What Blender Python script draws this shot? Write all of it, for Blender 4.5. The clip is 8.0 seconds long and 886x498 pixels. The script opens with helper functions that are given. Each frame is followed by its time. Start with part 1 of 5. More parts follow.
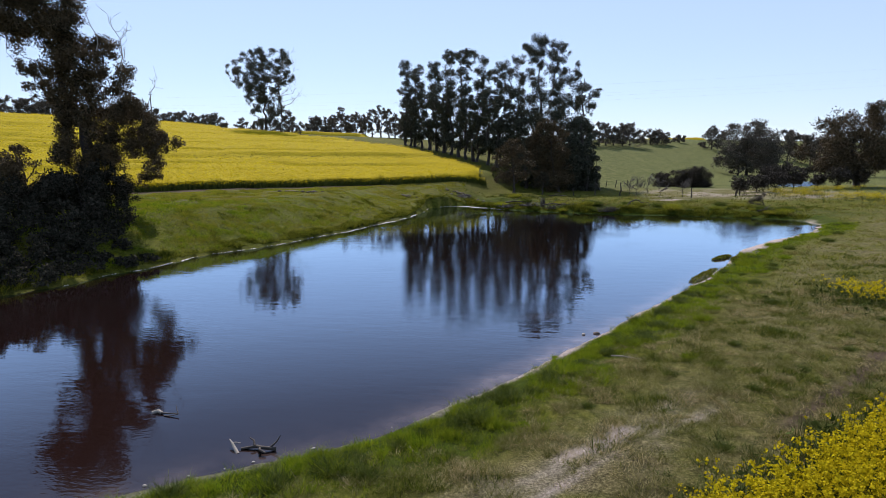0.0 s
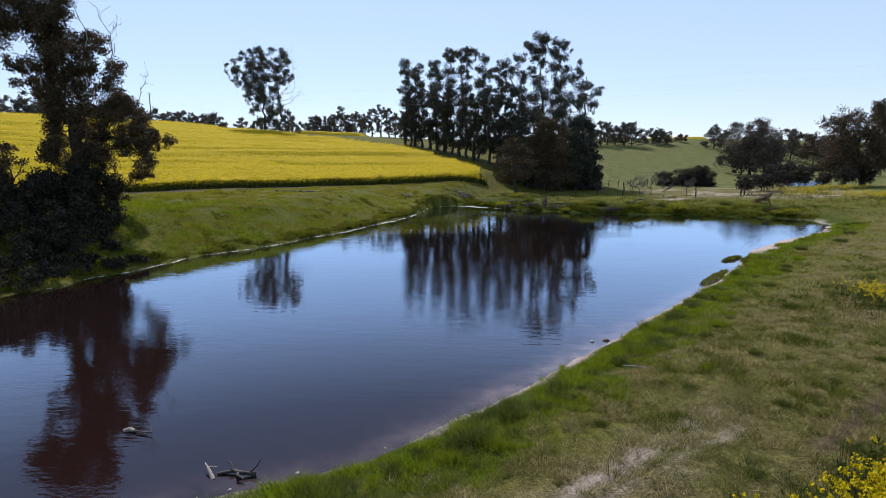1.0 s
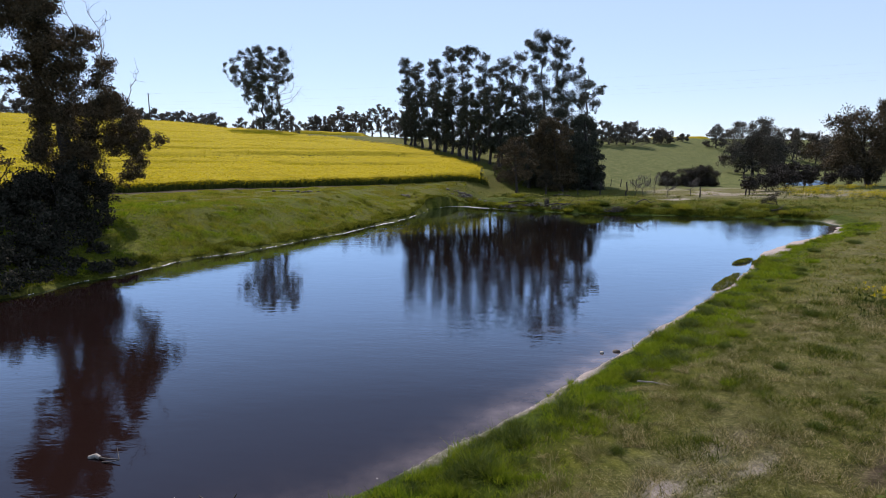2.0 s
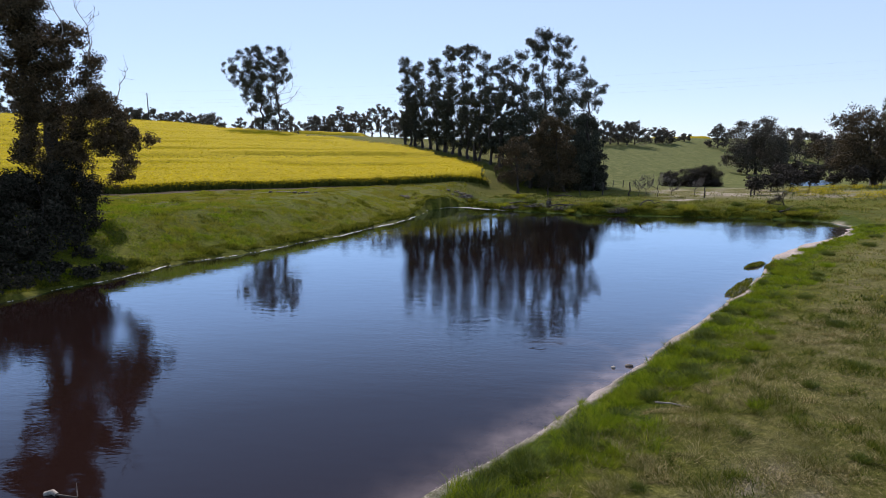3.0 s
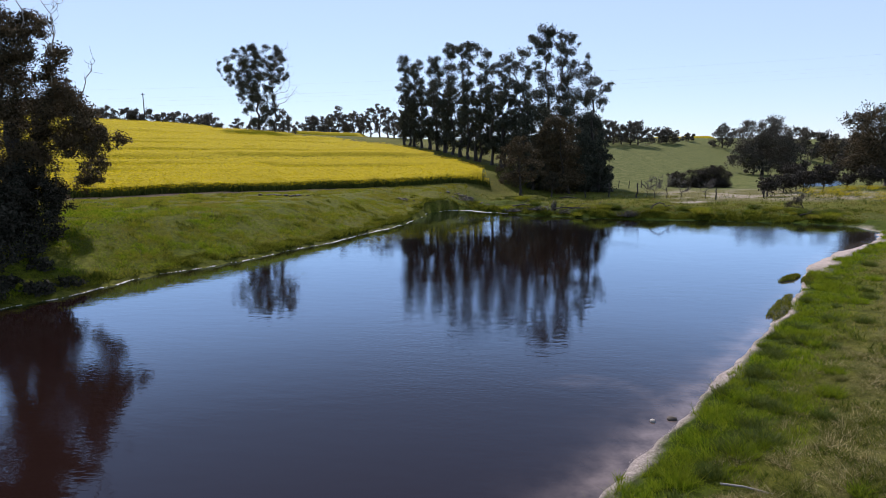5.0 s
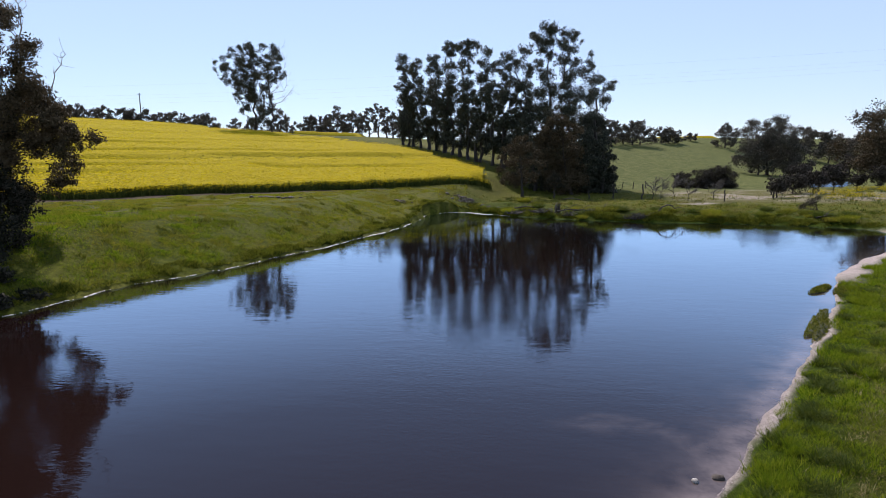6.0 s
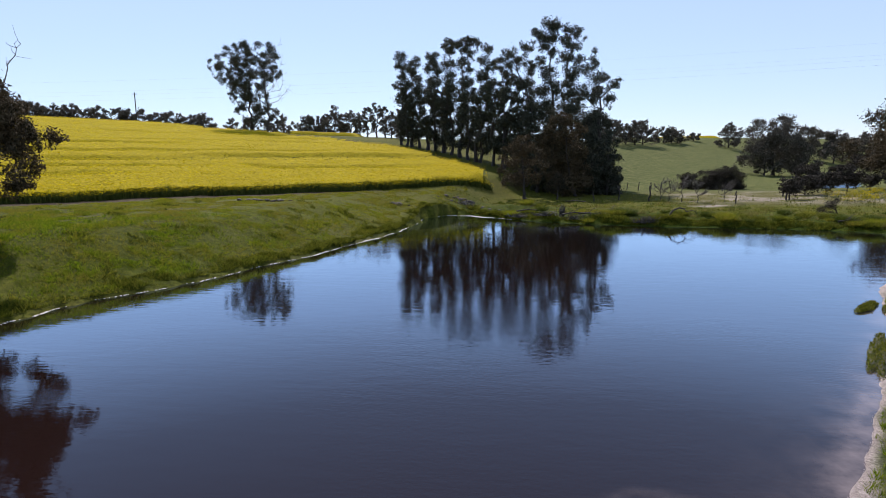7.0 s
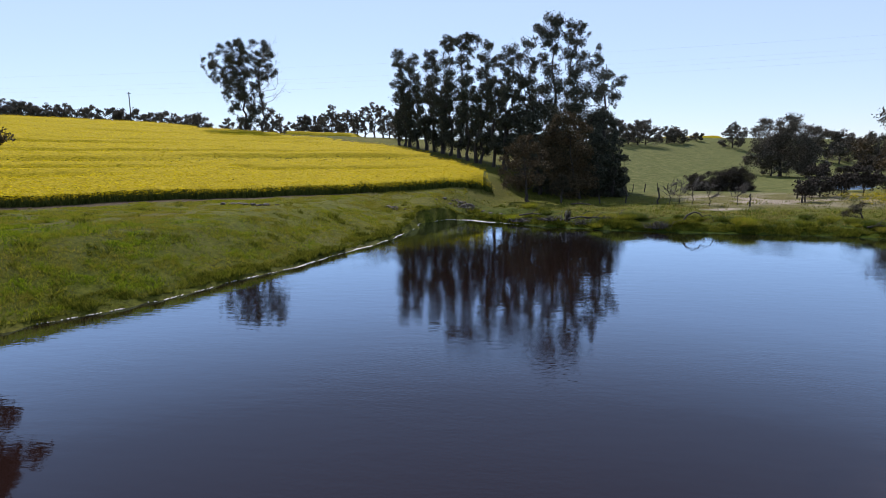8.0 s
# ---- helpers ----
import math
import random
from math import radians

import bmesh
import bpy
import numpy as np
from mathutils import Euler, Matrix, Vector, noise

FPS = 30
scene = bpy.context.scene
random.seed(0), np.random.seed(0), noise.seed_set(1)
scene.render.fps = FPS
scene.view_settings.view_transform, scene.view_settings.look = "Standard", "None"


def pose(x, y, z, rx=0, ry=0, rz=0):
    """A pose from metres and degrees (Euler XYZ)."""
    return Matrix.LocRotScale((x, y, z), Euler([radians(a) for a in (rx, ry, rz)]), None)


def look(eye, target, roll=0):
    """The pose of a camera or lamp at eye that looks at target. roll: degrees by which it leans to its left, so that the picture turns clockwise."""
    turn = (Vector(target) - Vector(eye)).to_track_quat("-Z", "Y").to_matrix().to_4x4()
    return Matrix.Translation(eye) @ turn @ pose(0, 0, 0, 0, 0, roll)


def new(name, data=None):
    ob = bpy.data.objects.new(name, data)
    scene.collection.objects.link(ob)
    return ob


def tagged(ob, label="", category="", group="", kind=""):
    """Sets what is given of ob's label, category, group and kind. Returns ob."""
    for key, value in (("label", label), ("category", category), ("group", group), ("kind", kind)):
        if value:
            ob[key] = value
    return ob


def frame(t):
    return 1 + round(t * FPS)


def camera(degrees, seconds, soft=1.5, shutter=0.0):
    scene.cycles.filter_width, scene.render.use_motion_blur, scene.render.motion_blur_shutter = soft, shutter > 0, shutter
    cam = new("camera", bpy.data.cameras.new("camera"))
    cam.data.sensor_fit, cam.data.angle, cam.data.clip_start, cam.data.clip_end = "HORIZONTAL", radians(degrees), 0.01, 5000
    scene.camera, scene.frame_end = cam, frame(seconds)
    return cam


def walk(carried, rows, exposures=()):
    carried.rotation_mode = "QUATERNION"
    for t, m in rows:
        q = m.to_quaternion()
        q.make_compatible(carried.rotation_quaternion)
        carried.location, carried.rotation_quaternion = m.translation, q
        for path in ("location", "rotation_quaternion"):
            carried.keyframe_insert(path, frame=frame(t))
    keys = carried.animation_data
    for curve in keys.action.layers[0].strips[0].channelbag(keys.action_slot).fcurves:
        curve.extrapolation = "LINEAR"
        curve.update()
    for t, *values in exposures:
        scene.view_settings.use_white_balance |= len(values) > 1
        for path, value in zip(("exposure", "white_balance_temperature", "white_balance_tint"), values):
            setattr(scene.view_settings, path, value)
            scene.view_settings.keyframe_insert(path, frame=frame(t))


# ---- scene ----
# The flight: seconds, eye, heading (degrees left of +y), tilt, lean.
cam = camera(76, 8.0, soft=0.7)
FLIGHT = [
    (0.0, 0.637, 1.262, 6.428, 5.137, -8.885, -0.348), (0.5, 0.606, 1.884, 6.342, 5.176, -8.887, -0.382),
    (1.0, 0.574, 2.529, 6.287, 5.212, -8.886, -0.414), (1.5, 0.540, 3.177, 6.255, 5.244, -8.882, -0.446),
    (2.0, 0.503, 3.824, 6.240, 5.273, -8.876, -0.477), (2.5, 0.463, 4.478, 6.237, 5.299, -8.869, -0.508),
    (3.0, 0.421, 5.157, 6.240, 5.321, -8.859, -0.537), (3.5, 0.375, 5.886, 6.246, 5.340, -8.848, -0.565),
    (4.0, 0.326, 6.692, 6.253, 5.356, -8.835, -0.593), (4.5, 0.274, 7.606, 6.260, 5.368, -8.822, -0.620),
    (5.0, 0.217, 8.653, 6.266, 5.378, -8.807, -0.645), (5.5, 0.156, 9.854, 6.272, 5.383, -8.793, -0.670),
    (6.0, 0.090, 11.221, 6.279, 5.386, -8.778, -0.694), (6.5, 0.019, 12.757, 6.291, 5.385, -8.763, -0.718),
    (7.0, -0.056, 14.448, 6.312, 5.381, -8.748, -0.740), (7.5, -0.137, 16.263, 6.345, 5.373, -8.734, -0.761),
    (8.0, -0.224, 18.151, 6.398, 5.362, -8.721, -0.782)]


def flown(x, y, z, heading, tilt, lean):
    h, p = radians(heading), radians(tilt)
    ahead = Vector((-math.sin(h) * math.cos(p), math.cos(h) * math.cos(p), math.sin(p)))
    return look((x, y, z), Vector((x, y, z)) + ahead, lean)


walk(cam, [(row[0], flown(*row[1:])) for row in FLIGHT], [(0.0, 0.47, 6500, 19.0), (8.0, 0.47, 6500, 19.0)])

# ---- light: a clear spring day, the sun ahead and a little to the left ----
SUN = Vector((-0.33, 0.91, 1.0)).normalized()
world = bpy.data.worlds.new("sky")
scene.world = world
world.use_nodes = True
sky = world.node_tree.nodes.new("ShaderNodeTexSky")
sky.sky_type, sky.sun_disc = "NISHITA", False
sky.sun_elevation, sky.sun_rotation = math.asin(SUN.z), math.atan2(SUN.x, SUN.y)
sky.altitude, sky.air_density, sky.dust_density, sky.ozone_density = 300, 1.0, 0.05, 2.6
world.node_tree.nodes["Background"].inputs["Strength"].default_value = 0.113
haze = world.node_tree.nodes.new("ShaderNodeMix")  # a thin even haze over the whole sky
haze.data_type = "RGBA"
haze.inputs[0].default_value = 0.62
haze.inputs[7].default_value = (3.58, 4.8, 6.4, 1)
world.node_tree.links.new(sky.outputs[0], haze.inputs[6])
world.node_tree.links.new(haze.outputs[2], world.node_tree.nodes["Background"].inputs["Color"])
sun = new("sun", bpy.data.lights.new("sun", "SUN"))
sun.data.energy, sun.data.angle, sun.data.color = 5.0, radians(0.53), (1.0, 0.945, 0.86)
sun.matrix_world = look(SUN * 50, (0, 0, 0))


# ---- materials ----
def material(name):
    m = bpy.data.materials.new(name)
    m.use_nodes = True
    return m, m.node_tree, m.node_tree.nodes["Principled BSDF"]


def node(tree, kind, **values):
    n = tree.nodes.new(kind)
    for key, value in values.items():
        n.inputs[key.replace("_", " ")].default_value = value
    return n


def noise_at(tree, scale, detail=4.0, stretch=None, roughness=0.6):
    """Noise in the world's metres."""
    place = tree.nodes.new("ShaderNodeNewGeometry").outputs["Position"]
    if stretch:
        m = node(tree, "ShaderNodeMapping", Scale=stretch[:3])
        if len(stretch) > 3:
            m.inputs["Rotation"].default_value = (0, 0, stretch[3])
        tree.links.new(place, m.inputs["Vector"])
        place = m.outputs[0]
    n = node(tree, "ShaderNodeTexNoise", Scale=scale, Detail=detail, Roughness=roughness)
    tree.links.new(place, n.inputs["Vector"])
    return n.outputs["Fac"]


def ramp(tree, fac, *stops):
    r = tree.nodes.new("ShaderNodeValToRGB")
    while len(r.color_ramp.elements) < len(stops):
        r.color_ramp.elements.new(0.5)
    for e, (at, colour) in zip(r.color_ramp.elements, stops):
        e.position, e.color = at, (*colour, 1) if len(colour) == 3 else colour
    tree.links.new(fac, r.inputs[0])
    return r.outputs[0]


def grey(tree, fac, low, high):
    return ramp(tree, fac, (low, (0, 0, 0)), (high, (1, 1, 1)))


def mixed(tree, fac, a, b, how="MIX"):
    m = tree.nodes.new("ShaderNodeMix")
    m.data_type, m.blend_type = "RGBA", how
    for slot, value in ((m.inputs[0], fac), (m.inputs[6], a), (m.inputs[7], b)):
        if isinstance(value, (int, float)):
            slot.default_value = value
        elif isinstance(value, tuple):
            slot.default_value = (*value, 1)
        else:
            tree.links.new(value, slot)
    return m.outputs[2]


def times(tree, a, b):
    m = tree.nodes.new("ShaderNodeMath")
    m.operation = "MULTIPLY"
    for slot, value in zip(m.inputs, (a, b)):
        if isinstance(value, (int, float)):
            slot.default_value = value
        else:
            tree.links.new(value, slot)
    return m.outputs[0]


def attribute(tree, name):
    a = tree.nodes.new("ShaderNodeAttribute")
    a.attribute_name = name
    return a.outputs["Fac"]


def bumped(tree, bsdf, fac, strength, distance):
    b = node(tree, "ShaderNodeBump", Strength=strength, Distance=distance)
    tree.links.new(fac, b.inputs["Height"])
    tree.links.new(b.outputs[0], bsdf.inputs["Normal"])


def ground_material():
    m, t, p = material("pasture")
    patch = noise_at(t, 0.23, 5)
    fine = noise_at(t, 2.6, 8, roughness=0.75)
    tuft = noise_at(t, 17.0, 6, roughness=0.75)
    green = ramp(t, fine, (0.3, (0.034, 0.042, 0.005)), (0.5, (0.086, 0.098, 0.010)), (0.7, (0.140, 0.145, 0.018)))
    lush = ramp(t, fine, (0.3, (0.018, 0.034, 0.003)), (0.7, (0.070, 0.098, 0.008)))
    straw = ramp(t, tuft, (0.3, (0.050, 0.040, 0.023)), (0.5, (0.140, 0.120, 0.054)), (0.72, (0.33, 0.285, 0.160)))
    earth = ramp(t, fine, (0.3, (0.040, 0.026, 0.020)), (0.7, (0.125, 0.090, 0.068)))
    sand = ramp(t, tuft, (0.3, (0.17, 0.135, 0.125)), (0.7, (0.52, 0.45, 0.42)))
    colour = mixed(t, grey(t, patch, 0.35, 0.65), green, mixed(t, 0.3, green, (0.135, 0.105, 0.036)))
    drift = noise_at(t, 0.9, 7, (0.5, 1.3, 1, 0.12), 0.8)
    grazed = ramp(t, drift, (0.34, (0.050, 0.062, 0.018)), (0.5, (0.108, 0.124, 0.038)), (0.64, (0.185, 0.182, 0.072)))
    colour = mixed(t, attribute(t, "grazed"), colour, grazed)
    colour = mixed(t, attribute(t, "lush"), colour, lush)
    worn = grey(t, noise_at(t, 0.8, 4, (0.8, 1.6, 1, -0.64)), 0.40, 0.62)
    colour = mixed(t, attribute(t, "dry"), colour, mixed(t, worn, mixed(t, 0.5, green, straw), straw))
    colour = mixed(t, attribute(t, "bare"), colour, earth)
    colour = mixed(t, attribute(t, "sand"), colour, sand)
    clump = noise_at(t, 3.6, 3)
    unshaded = colour
    # Hollows between clumps and tufts get their shade in the colour; sand less.
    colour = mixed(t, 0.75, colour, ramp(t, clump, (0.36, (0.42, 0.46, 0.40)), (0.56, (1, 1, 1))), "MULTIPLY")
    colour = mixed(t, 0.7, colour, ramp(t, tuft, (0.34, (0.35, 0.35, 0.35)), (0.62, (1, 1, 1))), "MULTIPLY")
    t.links.new(mixed(t, times(t, attribute(t, "sand"), 0.7), colour, unshaded), p.inputs["Base Color"])
    p.inputs["Roughness"].default_value = 0.95
    p.inputs["Specular IOR Level"].default_value = 0.05
    bumped(t, p, mixed(t, 0.45, clump, tuft), 1.0, 0.16)
    return m


def water_material(name="murky_water", rough=0.035, ruffle=0.34):
    m, t, p = material(name)
    swirl = noise_at(t, 0.9, 4)
    milk = times(t, attribute(t, "shallow"), grey(t, swirl, 0.25, 0.85))
    depth = t.nodes["Principled BSDF"]
    t.links.new(mixed(t, milk, (0.0100, 0.0048, 0.0042), (0.21, 0.165, 0.152)), depth.inputs["Base Color"])
    depth.inputs["Roughness"].default_value = 0.9
    depth.inputs["Specular IOR Level"].default_value = 0.0
    small = noise_at(t, 2.2, 3, (0.35, 1.0, 1, 0.15))
    wide = noise_at(t, 0.35, 2, (0.5, 1.0, 1, -0.1))
    calm = grey(t, noise_at(t, 0.06, 2), 0.40, 0.62)
    ripple = times(t, small, mixed(t, calm, (0.5, 0.5, 0.5), (1.0, 1.0, 1.0)))
    chop = times(t, noise_at(t, 6.5, 2, (0.7, 1.4, 1, 0.7)), grey(t, noise_at(t, 0.11, 2, (1, 1, 1, 0.4)), 0.46, 0.60))
    ripple = mixed(t, 0.50, ripple, chop, "ADD")
    b1 = node(t, "ShaderNodeBump", Strength=ruffle, Distance=0.020)
    t.links.new(ripple, b1.inputs["Height"])
    b2 = node(t, "ShaderNodeBump", Strength=0.12, Distance=0.03)
    t.links.new(wide, b2.inputs["Height"])
    t.links.new(b1.outputs[0], b2.inputs["Normal"])
    # the sky's image on the surface, over the tannin-brown depth
    gloss = node(t, "ShaderNodeBsdfGlossy", Color=(0.68, 0.83, 1.0, 1), Roughness=rough)
    edge = node(t, "ShaderNodeFresnel", IOR=1.34)
    for n in (gloss, edge):
        t.links.new(b2.outputs[0], n.inputs["Normal"])
    join = t.nodes.new("ShaderNodeMixShader")
    t.links.new(ramp(t, edge.outputs[0], (0.02, (0.02, 0.02, 0.02)), (0.10, (0.115, 0.115, 0.115)), (0.22, (0.44, 0.44, 0.44)), (0.45, (0.80, 0.80, 0.80)), (1.0, (1, 1, 1))), join.inputs["Fac"])
    t.links.new(p.outputs[0], join.inputs[1])
    t.links.new(gloss.outputs[0], join.inputs[2])
    t.links.new(join.outputs[0], t.nodes["Material Output"].inputs["Surface"])
    return m


def island_material(name, *stops, rough=0.75, shine=0.2, through_light=0.0, patch=None):
    """Leaves, blades and petals: each one its own shade; patch: colours that drift over the ground, a scale and how far they reach."""
    m, t, p = material(name)
    one = t.nodes.new("ShaderNodeNewGeometry").outputs["Random Per Island"]
    colour = ramp(t, one, *[((i + 0.5) / len(stops), c) for i, c in enumerate(stops)])
    if patch:
        scale, other, reach = patch
        colour = mixed(t, times(t, grey(t, noise_at(t, scale, 3), 0.42, 0.62), reach), colour, other)
    t.links.new(colour, p.inputs["Base Color"])
    p.inputs["Roughness"].default_value = rough
    p.inputs["Specular IOR Level"].default_value = shine
    if through_light:
        thin = t.nodes.new("ShaderNodeBsdfTranslucent")
        t.links.new(colour, thin.inputs["Color"])
        join = node(t, "ShaderNodeMixShader", Fac=through_light)
        t.links.new(p.outputs[0], join.inputs[1])
        t.links.new(thin.outputs[0], join.inputs[2])
        t.links.new(join.outputs[0], t.nodes["Material Output"].inputs["Surface"])
    return m


def grain_material(name, dark, light, scale=6.0, rough=0.85, stretch=None, relief=0.03):
    m, t, p = material(name)
    fine = noise_at(t, scale, 5, stretch)
    wide = noise_at(t, scale * 0.17, 3)
    colour = ramp(t, fine, (0.3, dark), (0.7, light))
    t.links.new(mixed(t, times(t, wide, 0.6), colour, tuple(0.5 * c for c in dark)), p.inputs["Base Color"])
    p.inputs["Roughness"].default_value = rough
    bumped(t, p, fine, 0.6, relief)
    return m


GROUND, WATER, RUFFLED = ground_material(), water_material(), water_material("wind_ruffled_water", 0.16, 0.6)
LEAF = island_material("gum_leaves", (0.020, 0.026, 0.019), (0.038, 0.046, 0.033), (0.060, 0.067, 0.048), (0.090, 0.088, 0.064), rough=0.7, shine=0.1, through_light=0.18, patch=(0.45, (0.040, 0.042, 0.028), 0.6))
LEAF_WARM = island_material("bronze_gum_leaves", (0.018, 0.017, 0.010), (0.040, 0.034, 0.018), (0.068, 0.053, 0.030), (0.105, 0.076, 0.043), rough=0.7, shine=0.08, through_light=0.10, patch=(0.8, (0.105, 0.072, 0.038), 0.6))
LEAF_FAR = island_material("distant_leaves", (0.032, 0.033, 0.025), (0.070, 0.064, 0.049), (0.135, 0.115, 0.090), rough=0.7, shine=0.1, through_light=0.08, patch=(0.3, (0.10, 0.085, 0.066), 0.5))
SHRUB = island_material("dark_shrub_leaves", (0.014, 0.015, 0.010), (0.028, 0.027, 0.019), (0.050, 0.044, 0.032), rough=0.9, shine=0.02, through_light=0.04)
SALTBUSH = island_material("grey_brown_leaves", (0.020, 0.018, 0.014), (0.042, 0.036, 0.029), (0.075, 0.063, 0.052), rough=0.8, shine=0.08, through_light=0.05)
BARK = grain_material("gum_bark", (0.018, 0.014, 0.012), (0.062, 0.050, 0.041), 5, stretch=(4, 4, 0.6))
DEADWOOD = grain_material("weathered_wood", (0.14, 0.12, 0.10), (0.36, 0.33, 0.29), 9, stretch=(4, 4, 0.8))
GREYWOOD = grain_material("grey_twigs", (0.05, 0.042, 0.036), (0.15, 0.13, 0.115), 9)
DARKWOOD = grain_material("wet_dark_wood", (0.018, 0.014, 0.012), (0.06, 0.048, 0.04), 9)
GRASS_LUSH = island_material("lush_grass", (0.036, 0.070, 0.003), (0.085, 0.145, 0.005), (0.150, 0.210, 0.008), (0.23, 0.255, 0.018), rough=0.7, shine=0.05, through_light=0.5, patch=(0.45, (0.110, 0.125, 0.010), 0.45))
GRASS_BANK = island_material("bank_grass", (0.072, 0.100, 0.006), (0.130, 0.165, 0.008), (0.195, 0.215, 0.012), (0.24, 0.205, 0.028), rough=0.8, shine=0.04, through_light=0.5, patch=(0.25, (0.17, 0.140, 0.030), 0.55))
GRASS_DRY = island_material("dry_grass", (0.066, 0.072, 0.014), (0.145, 0.128, 0.042), (0.25, 0.205, 0.092), (0.44, 0.37, 0.215), rough=0.85, shine=0.04, through_light=0.45, patch=(0.6, (0.080, 0.102, 0.012), 0.6))
PETAL = island_material("canola_petals", (0.29, 0.235, 0.005), (0.39, 0.315, 0.007), (0.51, 0.42, 0.011), rough=0.8, shine=0.03, through_light=0.5)
STALK = island_material("canola_stalks", (0.028, 0.042, 0.009), (0.050, 0.068, 0.014), (0.085, 0.100, 0.025), rough=0.8, shine=0.06, through_light=0.2)
FOAM = grain_material("pale_foam", (0.42, 0.37, 0.32), (0.78, 0.74, 0.70), 7)
SCUM = grain_material("pinkish_scum", (0.24, 0.18, 0.16), (0.46, 0.38, 0.34), 5, 0.6)


# ---- shape helpers ----
def link_mesh(name, verts, faces, mat, parent=None, label="", smooth=False):
    """A mesh object from arrays: verts (n, 3) and faces (m, 3 or 4)."""
    verts, faces = np.ascontiguousarray(verts, np.float32), np.ascontiguousarray(faces, np.int32)
    me = bpy.data.meshes.new(name)
    n, k = faces.shape
    me.vertices.add(len(verts))
    me.vertices.foreach_set("co", verts.ravel())
    me.loops.add(n * k)
    me.loops.foreach_set("vertex_index", faces.ravel())
    me.polygons.add(n)
    me.polygons.foreach_set("loop_start", np.arange(0, n * k, k, dtype=np.int32))
    me.polygons.foreach_set("use_smooth", np.full(n, smooth))
    me.update(calc_edges=True)
    me.materials.append(mat)
    ob = new(name, me)
    if parent:
        ob.parent = parent
    return tagged(ob, label)


def thing(name, place, label, category, group="", turn=0.0, kind=""):
    ob = new(name)
    ob.matrix_world = pose(*place, 0, 0, turn)
    return tagged(ob, label, category, group, kind)


def float_layer(ob, name, values):
    a = ob.data.attributes.new(name, "FLOAT", "POINT")
    a.data.foreach_set("value", np.ascontiguousarray(values, np.float32))


def tubes(lines, sides=6):
    """Round tapering tubes along lines of (x, y, z, radius) points, as verts and quads."""
    verts, faces, base = [], [], 0
    turn = np.linspace(0, 2 * np.pi, sides, endpoint=False)
    for line in lines:
        line = np.asarray(line, float)
        p, r = line[:, :3], line[:, 3]
        d = np.gradient(p, axis=0)
        d /= np.linalg.norm(d, axis=1, keepdims=True) + 1e-9
        side = np.cross(d, np.where(np.abs(d[:, 2:3]) > 0.9, (1.0, 0, 0), (0, 0, 1.0)))
        side /= np.linalg.norm(side, axis=1, keepdims=True) + 1e-9
        other = np.cross(d, side)
        ring = p[:, None] + r[:, None, None] * (np.cos(turn)[:, None] * side[:, None] + np.sin(turn)[:, None] * other[:, None])
        n = len(p)
        verts.append(ring.reshape(-1, 3))
        i, j = np.meshgrid(np.arange(n - 1), np.arange(sides), indexing="ij")
        a, b = base + i * sides + j, base + i * sides + (j + 1) % sides
        faces.append(np.stack([a, b, b + sides, a + sides], -1).reshape(-1, 4))
        base += n * sides
    return np.concatenate(verts), np.concatenate(faces)


def bent(rng, a, b, r0, r1, n=6, sag=0.12):
    """A crooked branch from a to b."""
    a, b = np.asarray(a, float), np.asarray(b, float)
    s = np.linspace(0, 1, n)[:, None]
    size = np.linalg.norm(b - a)
    p = a + (b - a) * s
    p = p + np.sin(np.pi * s) * rng.normal(0, sag * size, 3) * (1, 1, 0.5)
    p[1:-1] += rng.normal(0, 0.03 * size, (n - 2, 3))
    return np.column_stack([p, r0 + (r1 - r0) * s[:, 0] ** 0.8])


def leaves(rng, centres, length, width, droop=0.5, level=1.0):
    """Pointed leaves or sprays of leaves at the centres, mostly hanging."""
    n = len(centres)
    d = rng.normal(0, 1, (n, 3))
    d[:, 2] -= droop
    d /= np.linalg.norm(d, axis=1, keepdims=True)
    w = np.cross(d, rng.normal(0, 1, (n, 3)))
    w /= np.linalg.norm(w, axis=1, keepdims=True) + 1e-9
    size = rng.uniform(0.6, 1.4, (n, 1))
    d, w = d * (1, 1, level), w * (1, 1, level)
    d, w = d * length * size * 0.5, w * width * size * 0.5
    v = np.stack([centres - d, centres + w - 0.1 * d, centres + d, centres - w - 0.1 * d], 1)
    return v.reshape(-1, 3), np.arange(4 * n).reshape(-1, 4)


def blades(rng, feet, tall, wide, lean=0.35):
    """Grass blades: one slim triangle each, rooted at the feet."""
    n = len(feet)
    turn = rng.uniform(0, 2 * np.pi, n)
    tall = np.broadcast_to(tall, n) * rng.uniform(0.5, 1.35, n)
    side = np.column_stack([np.cos(turn), np.sin(turn), np.zeros(n)]) * (np.broadcast_to(wide, n) * 0.5)[:, None]
    tip = feet + np.column_stack([rng.normal(0, lean, n) * tall, rng.normal(0, lean, n) * tall, tall])
    v = np.stack([feet - side, feet + side, tip], 1)
    return v.reshape(-1, 3), np.arange(3 * n).reshape(-1, 3)


def clumped(rng, centres, each, spread, dome=1.0):
    """Scatter points round centres in puffs; dome: how far the puffs hang below their middle."""
    p = rng.normal(0, 1, (len(centres), each, 3))
    p /= np.linalg.norm(p, axis=2, keepdims=True) + 1e-9
    p *= rng.uniform(0.05, 1.1, (len(centres), each, 1)) ** 0.6 * np.where(rng.random((len(centres), each, 1)) < 0.06, 1.35, 1.0)
    p[..., 2] = np.where(p[..., 2] < 0, dome * p[..., 2], p[..., 2])
    return (np.asarray(centres)[:, None] + p * np.asarray(spread)).reshape(-1, 3)


